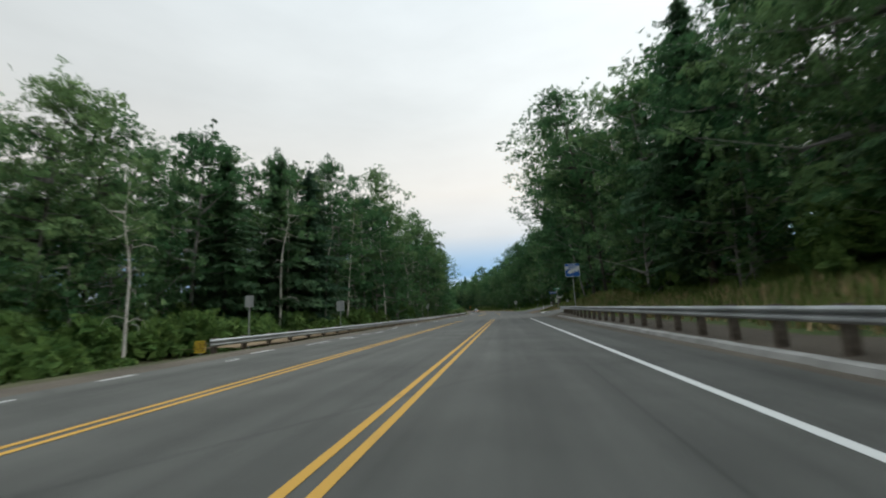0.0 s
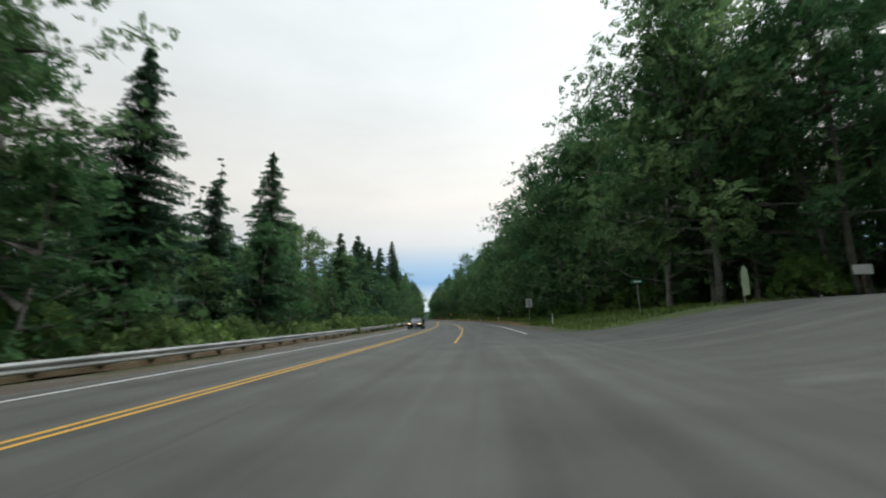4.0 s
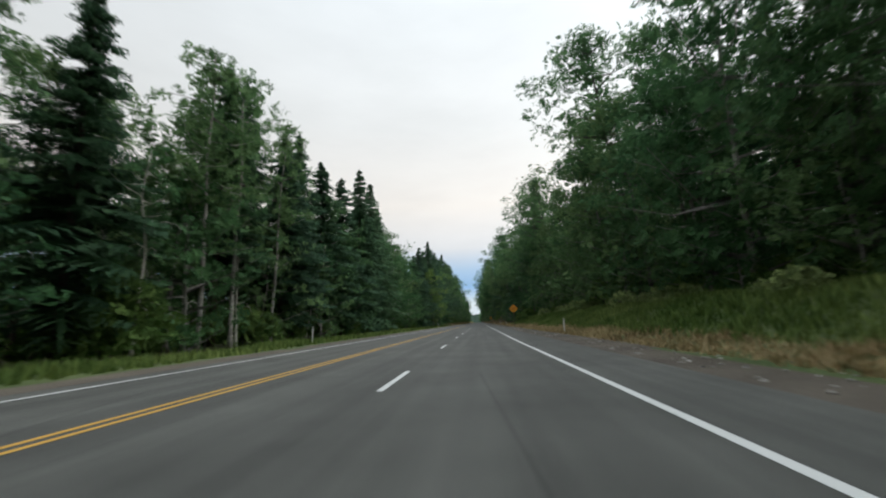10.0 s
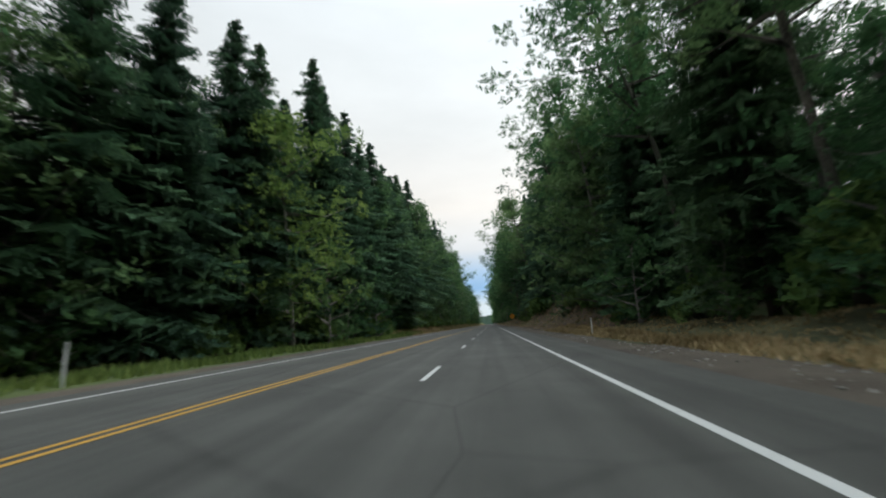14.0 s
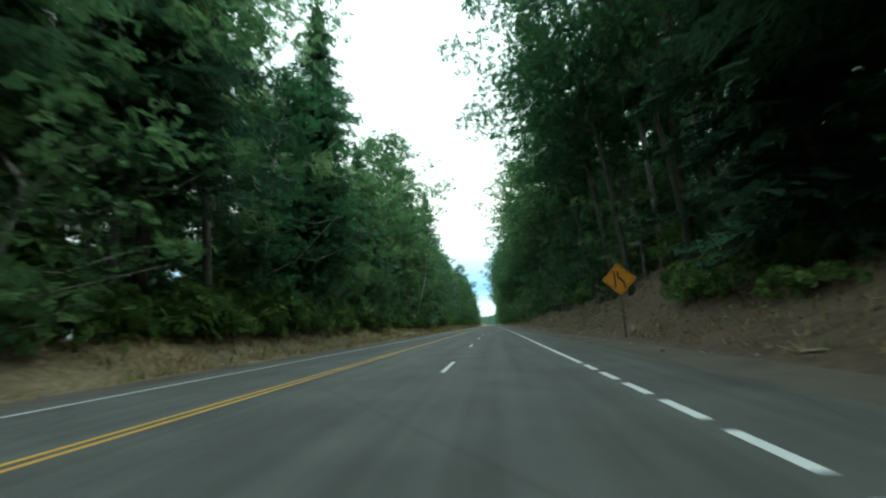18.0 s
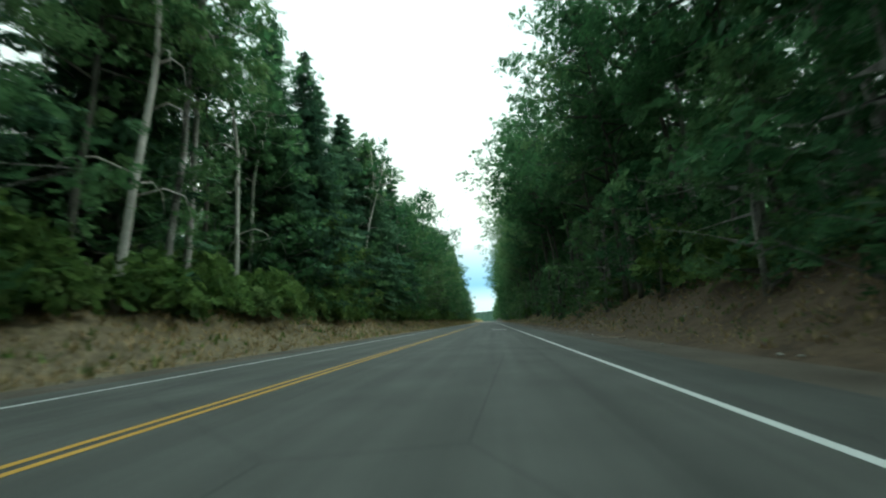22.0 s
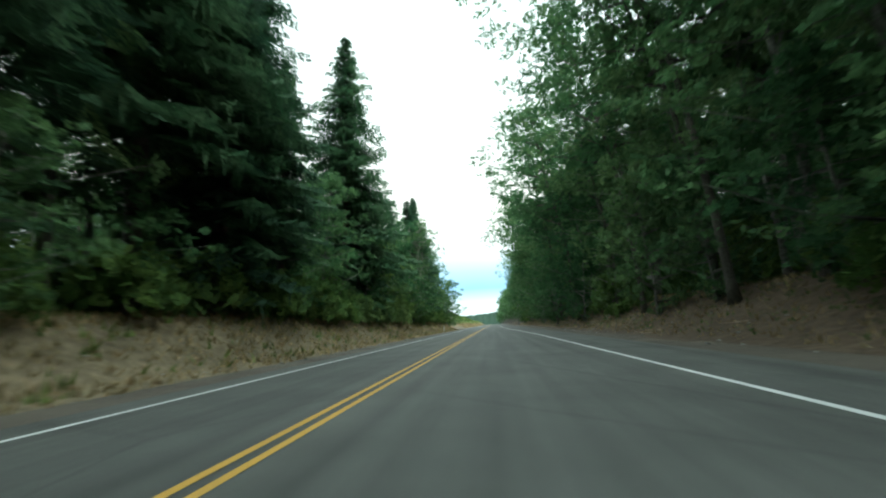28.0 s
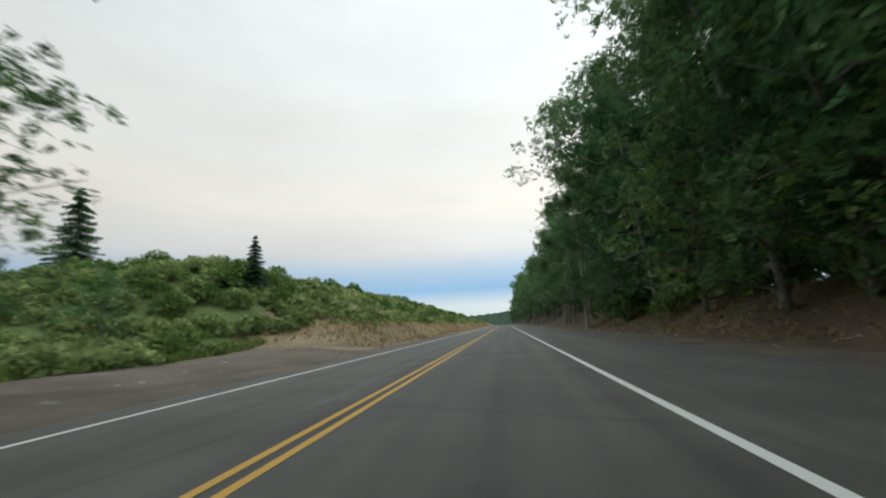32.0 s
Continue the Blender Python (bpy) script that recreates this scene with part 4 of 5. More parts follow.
# ---- guardrails ----
def guardrail(label, table, s0, s1, tops, step=1.9, low=0.0, ends=True, face=1):
    """A steel beam with two waves on wooden posts; face: the side of the road it faces."""
    ob = thing("guardrail", label, "guardrail")
    wave_x = [(0.0, 0.0), (0.05, 0.018), (0.09, 0.055), (0.085, 0.095), (0.0, 0.135), (0.0, 0.17), (0.085, 0.21), (0.09, 0.25), (0.05, 0.287), (0.0, 0.305)]
    cell = 3.8
    n = int((s1 - s0) / cell)
    for k in range(n):
        a, b = s0 + k * cell, s0 + (k + 1) * cell
        verts = []
        for s in (a, b + 0.12):
            x, z = track(s, table), track(s, tops)
            for d, h in wave_x:
                verts.append(tuple(road_at(s, x - face * (d + (0.006 if k % 2 else 0)), z - 0.305 + h)))
        for s in (a, b + 0.12):
            x, z = track(s, table), track(s, tops)
            for d, h in wave_x:
                verts.append(tuple(road_at(s, x - face * (d - 0.012), z - 0.305 + h)))
        w = len(wave_x)
        faces = [[i, i + 1, w + i + 1, w + i] for i in range(w - 1)] + [[2 * w + i, 3 * w + i, 3 * w + i + 1, 2 * w + i + 1] for i in range(w - 1)]
        faces += [[0, w, 3 * w, 2 * w], [w - 1, 3 * w - 1, 4 * w - 1, 2 * w - 1]]
        part("beam", Shape().add(verts, faces), STEEL, ob)
    post = Shape().box(-0.1, 0.1, -0.1, 0.1, -1.2, 0.02, cut=0.015).mesh("post", OLD_WOOD)
    block = Shape().box(-0.075, 0.075, -0.09, 0.09, -0.34, 0.0, cut=0.01).mesh("spacer_block", OLD_WOOD)
    for k in range(int((s1 - s0) / step)):
        s = s0 + 0.6 + k * step
        x, z = track(s, table), track(s, tops)
        for name, me, dx in (("post", post, 0.26), ("spacer_block", block, 0.085)):
            p = part(name, me, None, ob)
            p.matrix_basis = pose(*road_at(s, x + face * dx, z + 0.01), 0, 0, -heading(s) + 1.5 * math.sin(k * 7.1))
    return ob


RAIL_L = [(16, -12.6), (30, -11.6), (50, -10.9), (100, -10.9), (170, -11.4), (262, -11.6)]
guardrail("weathered galvanised guardrail on wooden posts along the shoulder", RAIL_L, 16, 262, [(16, 0.42), (40, 0.42), (120, 0.46), (180, 0.62), (262, 0.68)], face=-1)
RAIL_R = [(-40, 5.4), (0, 5.5), (25, 5.9), (52, 6.4)]
guardrail("grey steel guardrail on wooden posts in front of the grassy bank", RAIL_R, -38, 51, [(-40, 0.9), (0, 0.95), (25, 1.02), (52, 1.15)], face=1)
kerb = thing("kerb", "low concrete kerb below the guardrail", "kerb", kind="structure")
CONCRETE = mat("old_concrete", (0.20, 0.195, 0.18), (0.36, 0.35, 0.33), 1.2, 0.9, 0.004, 30.0)
for k in range(28):
    s = -38 + 3.05 * k
    shape = Shape()
    v = [tuple(road_at(t, track(s, RAIL_R) - 0.55 + d, z)) for t in (s, s + 3.03) for d, z in ((-0.12, -0.05), (-0.06, 0.13), (0.2, 0.15), (0.3, -0.05))]
    shape.add(v, [[0, 1, 5, 4], [1, 2, 6, 5], [2, 3, 7, 6], [0, 3, 2, 1], [4, 5, 6, 7]])
    part("kerb_stone", shape, CONCRETE, kerb)


# ---- signs and posts ----
def plate(outline, thick=0.012):
    """A sign plate that faces the traffic: x to the right, z up, front at y = 0."""
    k = len(outline)
    v = [(x, 0, z) for x, z in outline] + [(x, thick, z) for x, z in outline]
    s = Shape()
    s.add(v, [list(range(k))], 0)
    s.add(v, [list(range(k, 2 * k))[::-1]] + [[i, k + i, k + (i + 1) % k, (i + 1) % k] for i in range(k)], 1)
    return s


def rect(w, h, cx=0.0, cz=0.0, r=0.04):
    out = []
    for sx, sz, a0 in ((1, -1, -90), (1, 1, 0), (-1, 1, 90), (-1, -1, 180)):
        for a in (0, 45, 90):
            t = radians(a0 + a)
            out.append((cx + sx * (w / 2 - r) + r * math.cos(t), cz + sz * (h / 2 - r) + r * math.sin(t)))
    return out


def flat(outline, y):
    return Shape().add([(x, y, z) for x, z in outline], [list(range(len(outline)))])


def words(text, size, x, z, y, material, parent, name="lettering"):
    cu = bpy.data.curves.new(name, "FONT")
    cu.body, cu.size, cu.align_x, cu.align_y, cu.extrude = text, size, "CENTER", "CENTER", 0.001
    tmp = bpy.data.objects.new("tmp", cu)
    me = bpy.data.meshes.new_from_object(tmp)
    bpy.data.objects.remove(tmp)
    me.transform(pose(x, y, z, 90, 0, 0))
    me.materials.clear()
    me.materials.append(material)
    return part(name, me, None, parent)


def sign(name, label, s, x, outline, face, height, pole=0.045, group="", turn=0.0, down=0.0, pole_material=None, wood=False):
    """A plate on one pole. height: of the plate's middle over the ground; down: how far the pole stands below the plate's middle line."""
    ob = thing(name, label, "sign", group)
    p = part("plate", plate(outline).turned(pose(0, 0, height)), [face, SIGN_BACK], ob)
    top = max(z for _, z in outline)
    if wood:
        part("pole", Shape().box(-pole, pole, 0.013, 0.013 + 2 * pole, -0.4, height + top - 0.1, cut=0.008), pole_material or OLD_WOOD, ob)
    else:
        part("pole", Shape().tube([(0, 0.035, -0.4), (0, 0.035, height + top * 0.6)], [pole, pole], 8), pole_material or STEEL, ob)
    place(ob, s, x, ground_z(s, x), turn)
    return ob, p


def bars(p, rows, height, y, material, name="lettering_bar"):
    for w, h, cx, cz in rows:
        part(name, flat(rect(w, h, cx, cz + height, min(w, h) * 0.2), y), material, p)


diamond_r = [(-0.05, -0.81), (0.05, -0.81), (0.81, -0.05), (0.81, 0.05), (0.05, 0.81), (-0.05, 0.81), (-0.81, 0.05), (-0.81, -0.05)]


def rim(size, w, height, p, material):
    a, b = [(0, -size), (size, 0), (0, size), (-size, 0)], [(0, -size + w), (size - w, 0), (0, size - w), (-size + w, 0)]
    v = [(x, -0.004, z + height) for x, z in a + b]
    part("border", Shape().add(v, [[i, (i + 1) % 4, 4 + (i + 1) % 4, 4 + i] for i in range(4)]), material, p)


ob, p = sign("warning_sign", "orange diamond warning sign on a wooden post", 345, 6.7, diamond_r, SIGN_ORANGE, 3.45, 0.05, wood=True)
rim(0.76, 0.03, 3.45, p, SIGN_BLACK)
for text, z in (("RIGHT", 0.26), ("LANE", 0.0), ("ENDS", -0.26)):
    words(text, 0.27, 0, 3.45 + z, -0.005, SIGN_BLACK, p)
ob, p = sign("merge_sign", "orange diamond sign with a black lane symbol before the earth bank", 499, 6.6, diamond_r, SIGN_ORANGE, 3.0, 0.05, wood=True)
rim(0.76, 0.03, 3.0, p, SIGN_BLACK)
for pts in ([(-0.26, -0.42), (-0.18, -0.42), (-0.18, 0.42), (-0.26, 0.42)], [(0.18, -0.42), (0.27, -0.42), (0.27, -0.15), (0.0, 0.15), (0.0, 0.42), (-0.09, 0.42), (-0.09, 0.1), (0.18, -0.2)]):
    part("symbol_line", flat([(x, z + 3.0) for x, z in pts], -0.005), SIGN_BLACK, p)
HAZARD_Z = 4.2
ob, p = sign("hazard_zone_sign", "blue and white square sign on a post behind the guardrail", 43, 7.0, rect(1.45, 1.35), SIGN_WHITE, HAZARD_Z)
part("header_band", flat(rect(1.41, 0.24, 0, HAZARD_Z + 0.53), -0.004), SIGN_BLUE, p)
part("wave_symbol", flat([(x, z + HAZARD_Z) for x, z in ((-0.69, -0.64), (0.69, -0.64), (0.69, -0.30), (0.60, 0.02), (0.42, -0.25), (0.25, -0.08), (0.10, -0.32), (-0.05, -0.12), (-0.12, 0.02), (-0.30, 0.14), (-0.52, 0.08), (-0.69, -0.1))], -0.004), SIGN_BLUE, p)
part("wave_crest", flat([(x, z + HAZARD_Z) for x, z in ((-0.44, -0.34), (-0.22, -0.38), (-0.06, -0.30), (0.05, -0.12), (-0.10, -0.04), (-0.28, 0.02), (-0.46, -0.1))], -0.007), SIGN_WHITE, p)
bars(p, [(0.7, 0.07, 0, 0.53)], HAZARD_Z, -0.006, SIGN_WHITE)
bars(p, [(0.9, 0.06, 0, 0.31), (0.75, 0.06, 0, 0.21)], HAZARD_Z, -0.005, SIGN_BLUE)
ob, p = sign("regulation_sign", "white rectangular sign with black lines of text on a post", 175, 10.45, rect(1.0, 1.38), SIGN_WHITE, 3.0)
bars(p, [(0.62, 0.10, 0, 0.5), (0.7, 0.10, 0, 0.22), (0.5, 0.10, 0, -0.06), (0.66, 0.10, 0, -0.3), (0.4, 0.08, 0, -0.52)], 3.0, -0.005, SIGN_BLACK)
for s, x, w, h, z, label in ((24.5, -16.5, 0.6, 0.75, 2.6, "grey back of a small road sign by the wood"), (43.5, -18.2, 0.9, 1.1, 2.6, "grey back of a road sign on a thin post"), (81.5, -15.5, 0.62, 0.9, 2.6, "grey back of a road sign beyond the guardrail")):
    ob, p = sign("road_sign", label, s, x, rect(w, h), SIGN_BACK if x < 0 else SIGN_WHITE, z + (0.9 if x < 0 else 0), 0.035, wood=False)
ob, p = sign("information_board", "weathered grey board on a post behind the guardrail", 177.5, -14.2, rect(1.15, 0.4), SIGN_BACK, 3.0, 0.08, wood=True)
ob, p = sign("street_name_sign", "green street name sign above the back of a stop sign", 78.7, 9.7, rect(1.2, 0.26), SIGN_GREEN, 3.85)
bars(p, [(0.8, 0.11, 0.05, 0), (0.08, 0.11, -0.5, 0)], 3.85, -0.005, SIGN_WHITE)
octagon = [(0.38 * math.cos(radians(22.5 + 45 * k)), 0.38 * math.sin(radians(22.5 + 45 * k)) + 3.25) for k in range(8)]
part("stop_sign_plate", plate(octagon).turned(pose(0, -0.01, 0, 0, 0, 70)), [SIGN_BACK, SIGN_BACK], ob, "bare metal back of a stop sign")
ob, p = sign("street_name_sign", "small green street name sign on a thin post", 139.5, 12.9, rect(0.9, 0.24), SIGN_GREEN, 2.6, 0.03)
bars(p, [(0.6, 0.1, 0, 0)], 2.6, -0.005, SIGN_WHITE)
ob, p = sign("tourist_sign", "blue tourist sign with white lettering on a dark post", 99.8, 11.5, rect(1.5, 0.46), SIGN_BLUE, 3.3, 0.06, wood=True, turn=-4)
bars(p, [(0.8, 0.09, -0.2, 0.09), (0.9, 0.09, -0.15, -0.1), (0.2, 0.22, 0.56, 0)], 3.3, -0.005, SIGN_WHITE)
ob, p = sign("notice_board", "blank white board on a dark post in the grass", 104.5, 13.9, rect(1.7, 0.68), SIGN_WHITE, 1.9, 0.06, wood=True, turn=-14)
ob = thing("mailbox", "small white mailbox on a wooden post", "mailbox")
v = [(0.11 * math.cos(t), 0.1 + 0.11 * math.sin(t)) for t in np.linspace(0, math.pi, 7)]
part("box", Shape().prism([(-0.11, -0.05), (0.11, -0.05)] + v, -0.25, 0.25).turned(pose(0, 0, 1.1, 90, 0, 0)), SIGN_WHITE, ob)
part("pole", Shape().box(-0.05, 0.05, -0.05, 0.05, -0.3, 1.06, cut=0.008), OLD_WOOD, ob)
place(ob, 102.5, 12.9, ground_z(102.5, 12.9), 20)
ob = thing("feather_banner", "pale green feather banner on a thin pole", "banner")
part("pole", Shape().tube([(0, 0, -0.2), (0, 0, 1.6), (0.05, 0, 2.2), (0.25, 0, 2.6)], [0.018, 0.015, 0.012, 0.008], 6), SIGN_WHITE, ob)
part("cloth", plate([(0.02, 0.5), (0.5, 0.6), (0.55, 1.8), (0.5, 2.35), (0.28, 2.58), (0.08, 2.2)], 0.01), [mat("banner_cloth", (0.35, 0.45, 0.25), (0.5, 0.58, 0.42), 3, 0.8, 0, 20), SIGN_WHITE], ob)
place(ob, 135, 18.0, ground_z(135, 18.0), 10)
ob, p = sign("notice_board", "small pale sign board on a post at the wood's edge", 133, 24, rect(1.2, 0.6), SIGN_WHITE, 1.6, 0.04, wood=True)

POST_WHITE = mat("white_plastic", (0.60, 0.61, 0.60), (0.74, 0.75, 0.73), 5.0, 0.55, 0, 40.0)
first = None
for s, x in ((149, 8.0), (188.4, 7.0), (223, 7.0), (255.5, 7.0), (300, 7.0), (374, 7.0), (401, 7.0), (293, -11.6), (381, -11.4), (814, -11.3), (52, -13.2), (100, -13.5), (106, 9.8), (103.5, 11.6)):
    if first is None:
        first = ob = thing("delineator_post", "white flat marker post at the edge of the shoulder", "marker post", "marker posts along the road")
        part("blade", Shape().box(-0.05, 0.05, -0.012, 0.012, -0.3, 1.2, cut=0.01), POST_WHITE, ob)
        part("reflector", flat(rect(0.075, 0.14, 0, 1.08, 0.01), -0.016), SIGN_BACK, ob)
    else:
        ob = copy_thing(first, Matrix.Identity(4))
    place(ob, s, x, ground_z(s, x), 0)

# striped marker at the guardrail's end
ob, p = sign("end_marker", "yellow and black striped marker at the guardrail end", 15.5, -12.6, rect(0.5, 0.5), mat("marker_yellow", (0.5, 0.33, 0.02), (0.6, 0.4, 0.03), 2, 0.5, 0, 30), 0.75, 0.03)
for k in (-0.16, 0.0, 0.16):
    part("stripe", flat([(k - 0.09, 0.55), (k - 0.03, 0.55), (k + 0.09, 0.95), (k + 0.03, 0.95)], -0.005), SIGN_BLACK, p)

# the far hills
far = Shape()
rng = np.random.default_rng(61)
xs = np.linspace(-1500, 1500, 400)
hill = 26 + 10 * np.sin(xs / 310 + 1) + 6 * np.sin(xs / 90) + rng.uniform(0, 5, 400)
v = np.concatenate([np.stack([xs, 2150 + 0 * xs, -40 + 0 * xs], 1), np.stack([xs, 2180 + 0 * xs, hill], 1), np.stack([xs, 2600 + 0 * xs, hill - 10], 1)])
far.add(v, np.array([(k * 400 + i, k * 400 + i + 1, (k + 1) * 400 + i + 1, (k + 1) * 400 + i) for k in range(2) for i in range(399)]))
tagged(new("backdrop", far.mesh("backdrop", mat("far_forest", (0.04, 0.075, 0.05), (0.07, 0.11, 0.08), 0.05, 0.9, 0, 0.4))), "distant wooded hills beyond the road's end", "hills", kind="structure")
# the last trees before the open hill
for i, s, x, f in ((2, 851.5, -15.2, 0.74), (2, 853, -16.5, 0.56), (4, 850, -14.8, 0.8), (4, 852, -17, 0.6), (4, 845, -19, 0.6), (2, 834.5, -18, 0.92), (0, 837, -20, 0.8), (2, 840, -23, 0.7), (4, 841, -15.5, 0.6), (4, 847, -17.5, 0.55), (13, 882, -25, 0.36), (13, 889, -53, 0.95), (13, 884, -62, 0.7), (4, 868, -25, 0.35)):
    tree(i, s, x, f, rng=grow)
# tall spruces that stand out from the wood's edge: metres along, metres across, height
for s, x, h in ((41, -24, 21), (45, -23, 20), (49, -24, 21), (36, -27, 19), (183, -20, 18), (186.5, -21, 18), (190, -20.5, 17.5), (194, -19.5, 17.5), (199, -21, 17), (205, -20, 15), (211, -20.5, 19), (214.5, -20, 21), (218, -21, 17), (226, -20, 15), (239, -21, 20), (243.5, -19.5, 28.5), (248.5, -18.5, 22), (254, -19.5, 24),
                (301, -18, 20), (313, -19, 23), (319, -18.5, 22), (327, -18.5, 26), (331, -20, 22), (336, -19, 26), (341, -20.5, 24), (345.5, -20, 27), (387, -19.5, 23), (391, -18.5, 24), (400, -18, 25), (404.5, -18, 24), (409, -17.5, 29), (413, -18, 31),
                (418, -17, 28), (423, -17, 29), (429, -17, 31), (434, -16.5, 29), (440, -16.5, 28), (447, -16.5, 30), (455, -16.5, 31), (463, -16, 29), (470, -16, 30), (477, -16, 33), (486, -16, 29), (493.5, -15.8, 31), (513, -16.2, 33),
                (560, -16, 27), (600, -19, 27), (612, -18, 24), (616, -17, 24), (620, -17.4, 25), (624.5, -17, 24), (628, -17.6, 25), (631, -16, 23), (634, -18, 23), (637, -17.4, 23), (641, -17.6, 25), (645, -18, 24), (649, -17.2, 27),
                (741, -16, 27), (748, -16, 29), (756, -16.5, 31), (761, -16.5, 28), (790, -20, 24), (799, -21, 17), (806, -18.5, 19), (813, -17, 23), (817, -17, 23), (821, -17.5, 24)):
    k = 13 if h < 17 else 11 if h < 24 else 10 if h < 29 else 12
    tree(k, s, x, h / {13: 14, 11: 22, 10: 27, 12: 31}[k], rng=grow)
for i, s, x, f in ((3, 46, 10.8, 0.92), (2, 36, 13.5, 1.0), (3, 51, 10.6, 0.95), (2, 48, 12.5, 1.05), (2, 103, 18, 1.3), (2, 97, 19, 1.3), (3, 103, 15.2, 1.2), (2, 105, 17, 1.2), (3, 96, 17.5, 1.2), (1, 100, 20, 1.3), (3, 89, 18, 1.2),
                   (2, 831, -17.5, 0.95), (0, 834, -18.5, 0.95)):
    tree(i, s, x, f, 180 if i < 10 else None, rng=grow)
for s, x, f in ((288, -16.5, 0.9), (292, -17.0, 0.95), (297, -16.8, 0.85), (600, -15.6, 1.1), (602, -16.2, 1.2), (618, -17, 0.8), (622, -18, 0.85)):
    tree(5, s, x, f, rng=grow)
tree(5, 82.5, 15.6, 1.0, rng=grow, tilt=-11)
tree(6, 86, 20.5, 1.1, rng=grow, tilt=-7)
for k in range(46):
    tree(5, 492 + 6.2 * k + grow.uniform(-2, 2), grow.uniform(11.5, 16), grow.uniform(0.95, 1.25), rng=grow)
# bare pale trunks in front of the dark wood
for s, x, f, lean in ((21, -22, 0.58, 0), (38.5, -22.5, 0.8, 1), (41, -23, 0.85, -2), (47, -21.6, 0.85, 2), (52, -21, 0.9, 5), (63, -18.8, 0.9, -1), (74, -17.8, 0.9, 0), (77, -18.2, 0.8, 2), (80.5, -18.6, 0.9, -2), (92, -17.2, 1.0, 0), (96, -17.8, 0.9, 1), (101, -16.6, 1.0, 4), (103.5, -17.0, 0.9, 0), (112, -16.8, 0.9, -1), (115, -17.4, 0.85, 3), (86, -17.5, 0.9, 0),
                      (309, -19, 0.6, 9), (316, -19, 0.7, 0), (284, -17, 0.6, 2), (288, -17.5, 0.6, 0), (293, -17.2, 0.65, -3), (550.5, -14.4, 0.95, 15), (553, -15.4, 1.0, 0), (597, -15, 1.1, 3), (626.5, -15.4, 1.0, 9), (629.5, -15.2, 1.15, 0), (630.3, -15.6, 1.2, 1), (631.2, -15.8, 1.15, -1), (646, -14.8, 0.9, 0), (646.8, -15.0, 0.8, 0), (606, -16, 1.0, -2), (609, -17, 1.0, 0),
                      (691, -14.8, 0.7, 0), (693.5, -15, 0.75, 1), (806, -15, 0.8, 5), (807.2, -15.4, 0.8, -1), (808.2, -14.7, 0.85, 3), (809, -15.2, 0.85, 1), (810, -14.8, 0.9, 2), (804, -16.5, 0.8, 0), (803, -17, 0.8, 1)):
    tree(6, s, x, f, rng=grow, tilt=lean)
# light green alders that stand out from the spruces, and limbs that reach over the road
for i, s, x, f, turn in ((7, 401, -15, 1.0, None), (10, 782, -17.4, 1.28, None), (2, 411, 14.5, 1.3, None), (2, 418, 13.8, 1.3, None), (10, 408, 15.5, 1.1, None), (4, 407, -14.5, 0.9, None), (7, 626, -14.8, 0.42, None), (7, 476, 9.6, 0.3, None), (7, 803, -15.2, 0.36, None), (7, 862, 9.5, 0.6, None), (7, 874, 9, 0.7, None), (7, 798, -14.6, 0.3, None), (3, 640, 8.8, 1.15, 180), (2, 296, 17, 1.0, None), (3, 310, 17.5, 1.18, 180), (2, 140, 19.5, 1.6, None), (0, 143, 21, 1.5, None), (2, 147, 19, 1.5, None), (2, 257, 16.2, 1.36, None), (2, 264, 17.5, 1.15, None), (2, 250, 18, 1.4, None), (0, 245, 17, 1.35, None), (2, 170, 17.5, 1.4, None), (1, 176, 18, 1.25, None), (2, 182, 17.5, 1.35, None), (2, 164, 20, 1.4, None), (7, 617, -15.2, 0.5, None), (7, 622.5, -14.9, 0.42, None), (4, 621, -15.2, 0.6, None), (4, 616, -15, 0.65, None), (4, 611, -15.5, 0.7, None), (4, 634.5, -14.6, 0.45, None), (4, 639, -15, 0.8, None), (7, 643.5, -15.6, 0.45, None), (4, 648, -15.2, 0.9, None), (4, 653, -15, 0.8, None), (7, 788, -15.8, 0.5, None), (4, 792, -15, 0.7, None), (4, 795.5, -15.4, 0.8, None), (4, 800, -14.6, 0.45, None), (4, 804, -14.4, 0.4, None), (4, 812, -14.4, 0.45, None),
                         (0, 92, -18.5, 1.05, None), (1, 95, -19, 1.0, None), (0, 99, -17.5, 0.95, None), (5, 106, -17, 0.9, None), (3, 648, 8.8, 1.2, 180), (3, 675, 9.4, 1.2, 180), (3, 702, 9.2, 1.2, 180), (3, 764, 9.4, 1.2, 180), (3, 800, 9.0, 1.22, 180), (1, 806, 9.6, 1.2, 180), (3, 815, 9.2, 1.15, 180), (3, 842, 9.2, 1.22, 180), (3, 850, 9.6, 1.2, 180)):
    tree(i, s, x, f, turn, rng=grow)
ob = thing("utility_box", "small grey utility box standing in the grass", "utility box")
part("cabinet", Shape().box(-0.2, 0.2, -0.18, 0.18, -0.1, 0.72, cut=0.03), SIGN_BACK, ob)
part("lid", Shape().box(-0.23, 0.23, -0.21, 0.21, 0.72, 0.79, cut=0.02), SIGN_BACK, ob)
place(ob, 90, 13.2, ground_z(90, 13.2), 15)
ob, p = sign("notice_board", "grey weathered board beside the white one", 105.5, 15.3, rect(1.5, 0.62), SIGN_BACK, 1.95, 0.06, wood=True, turn=-14)
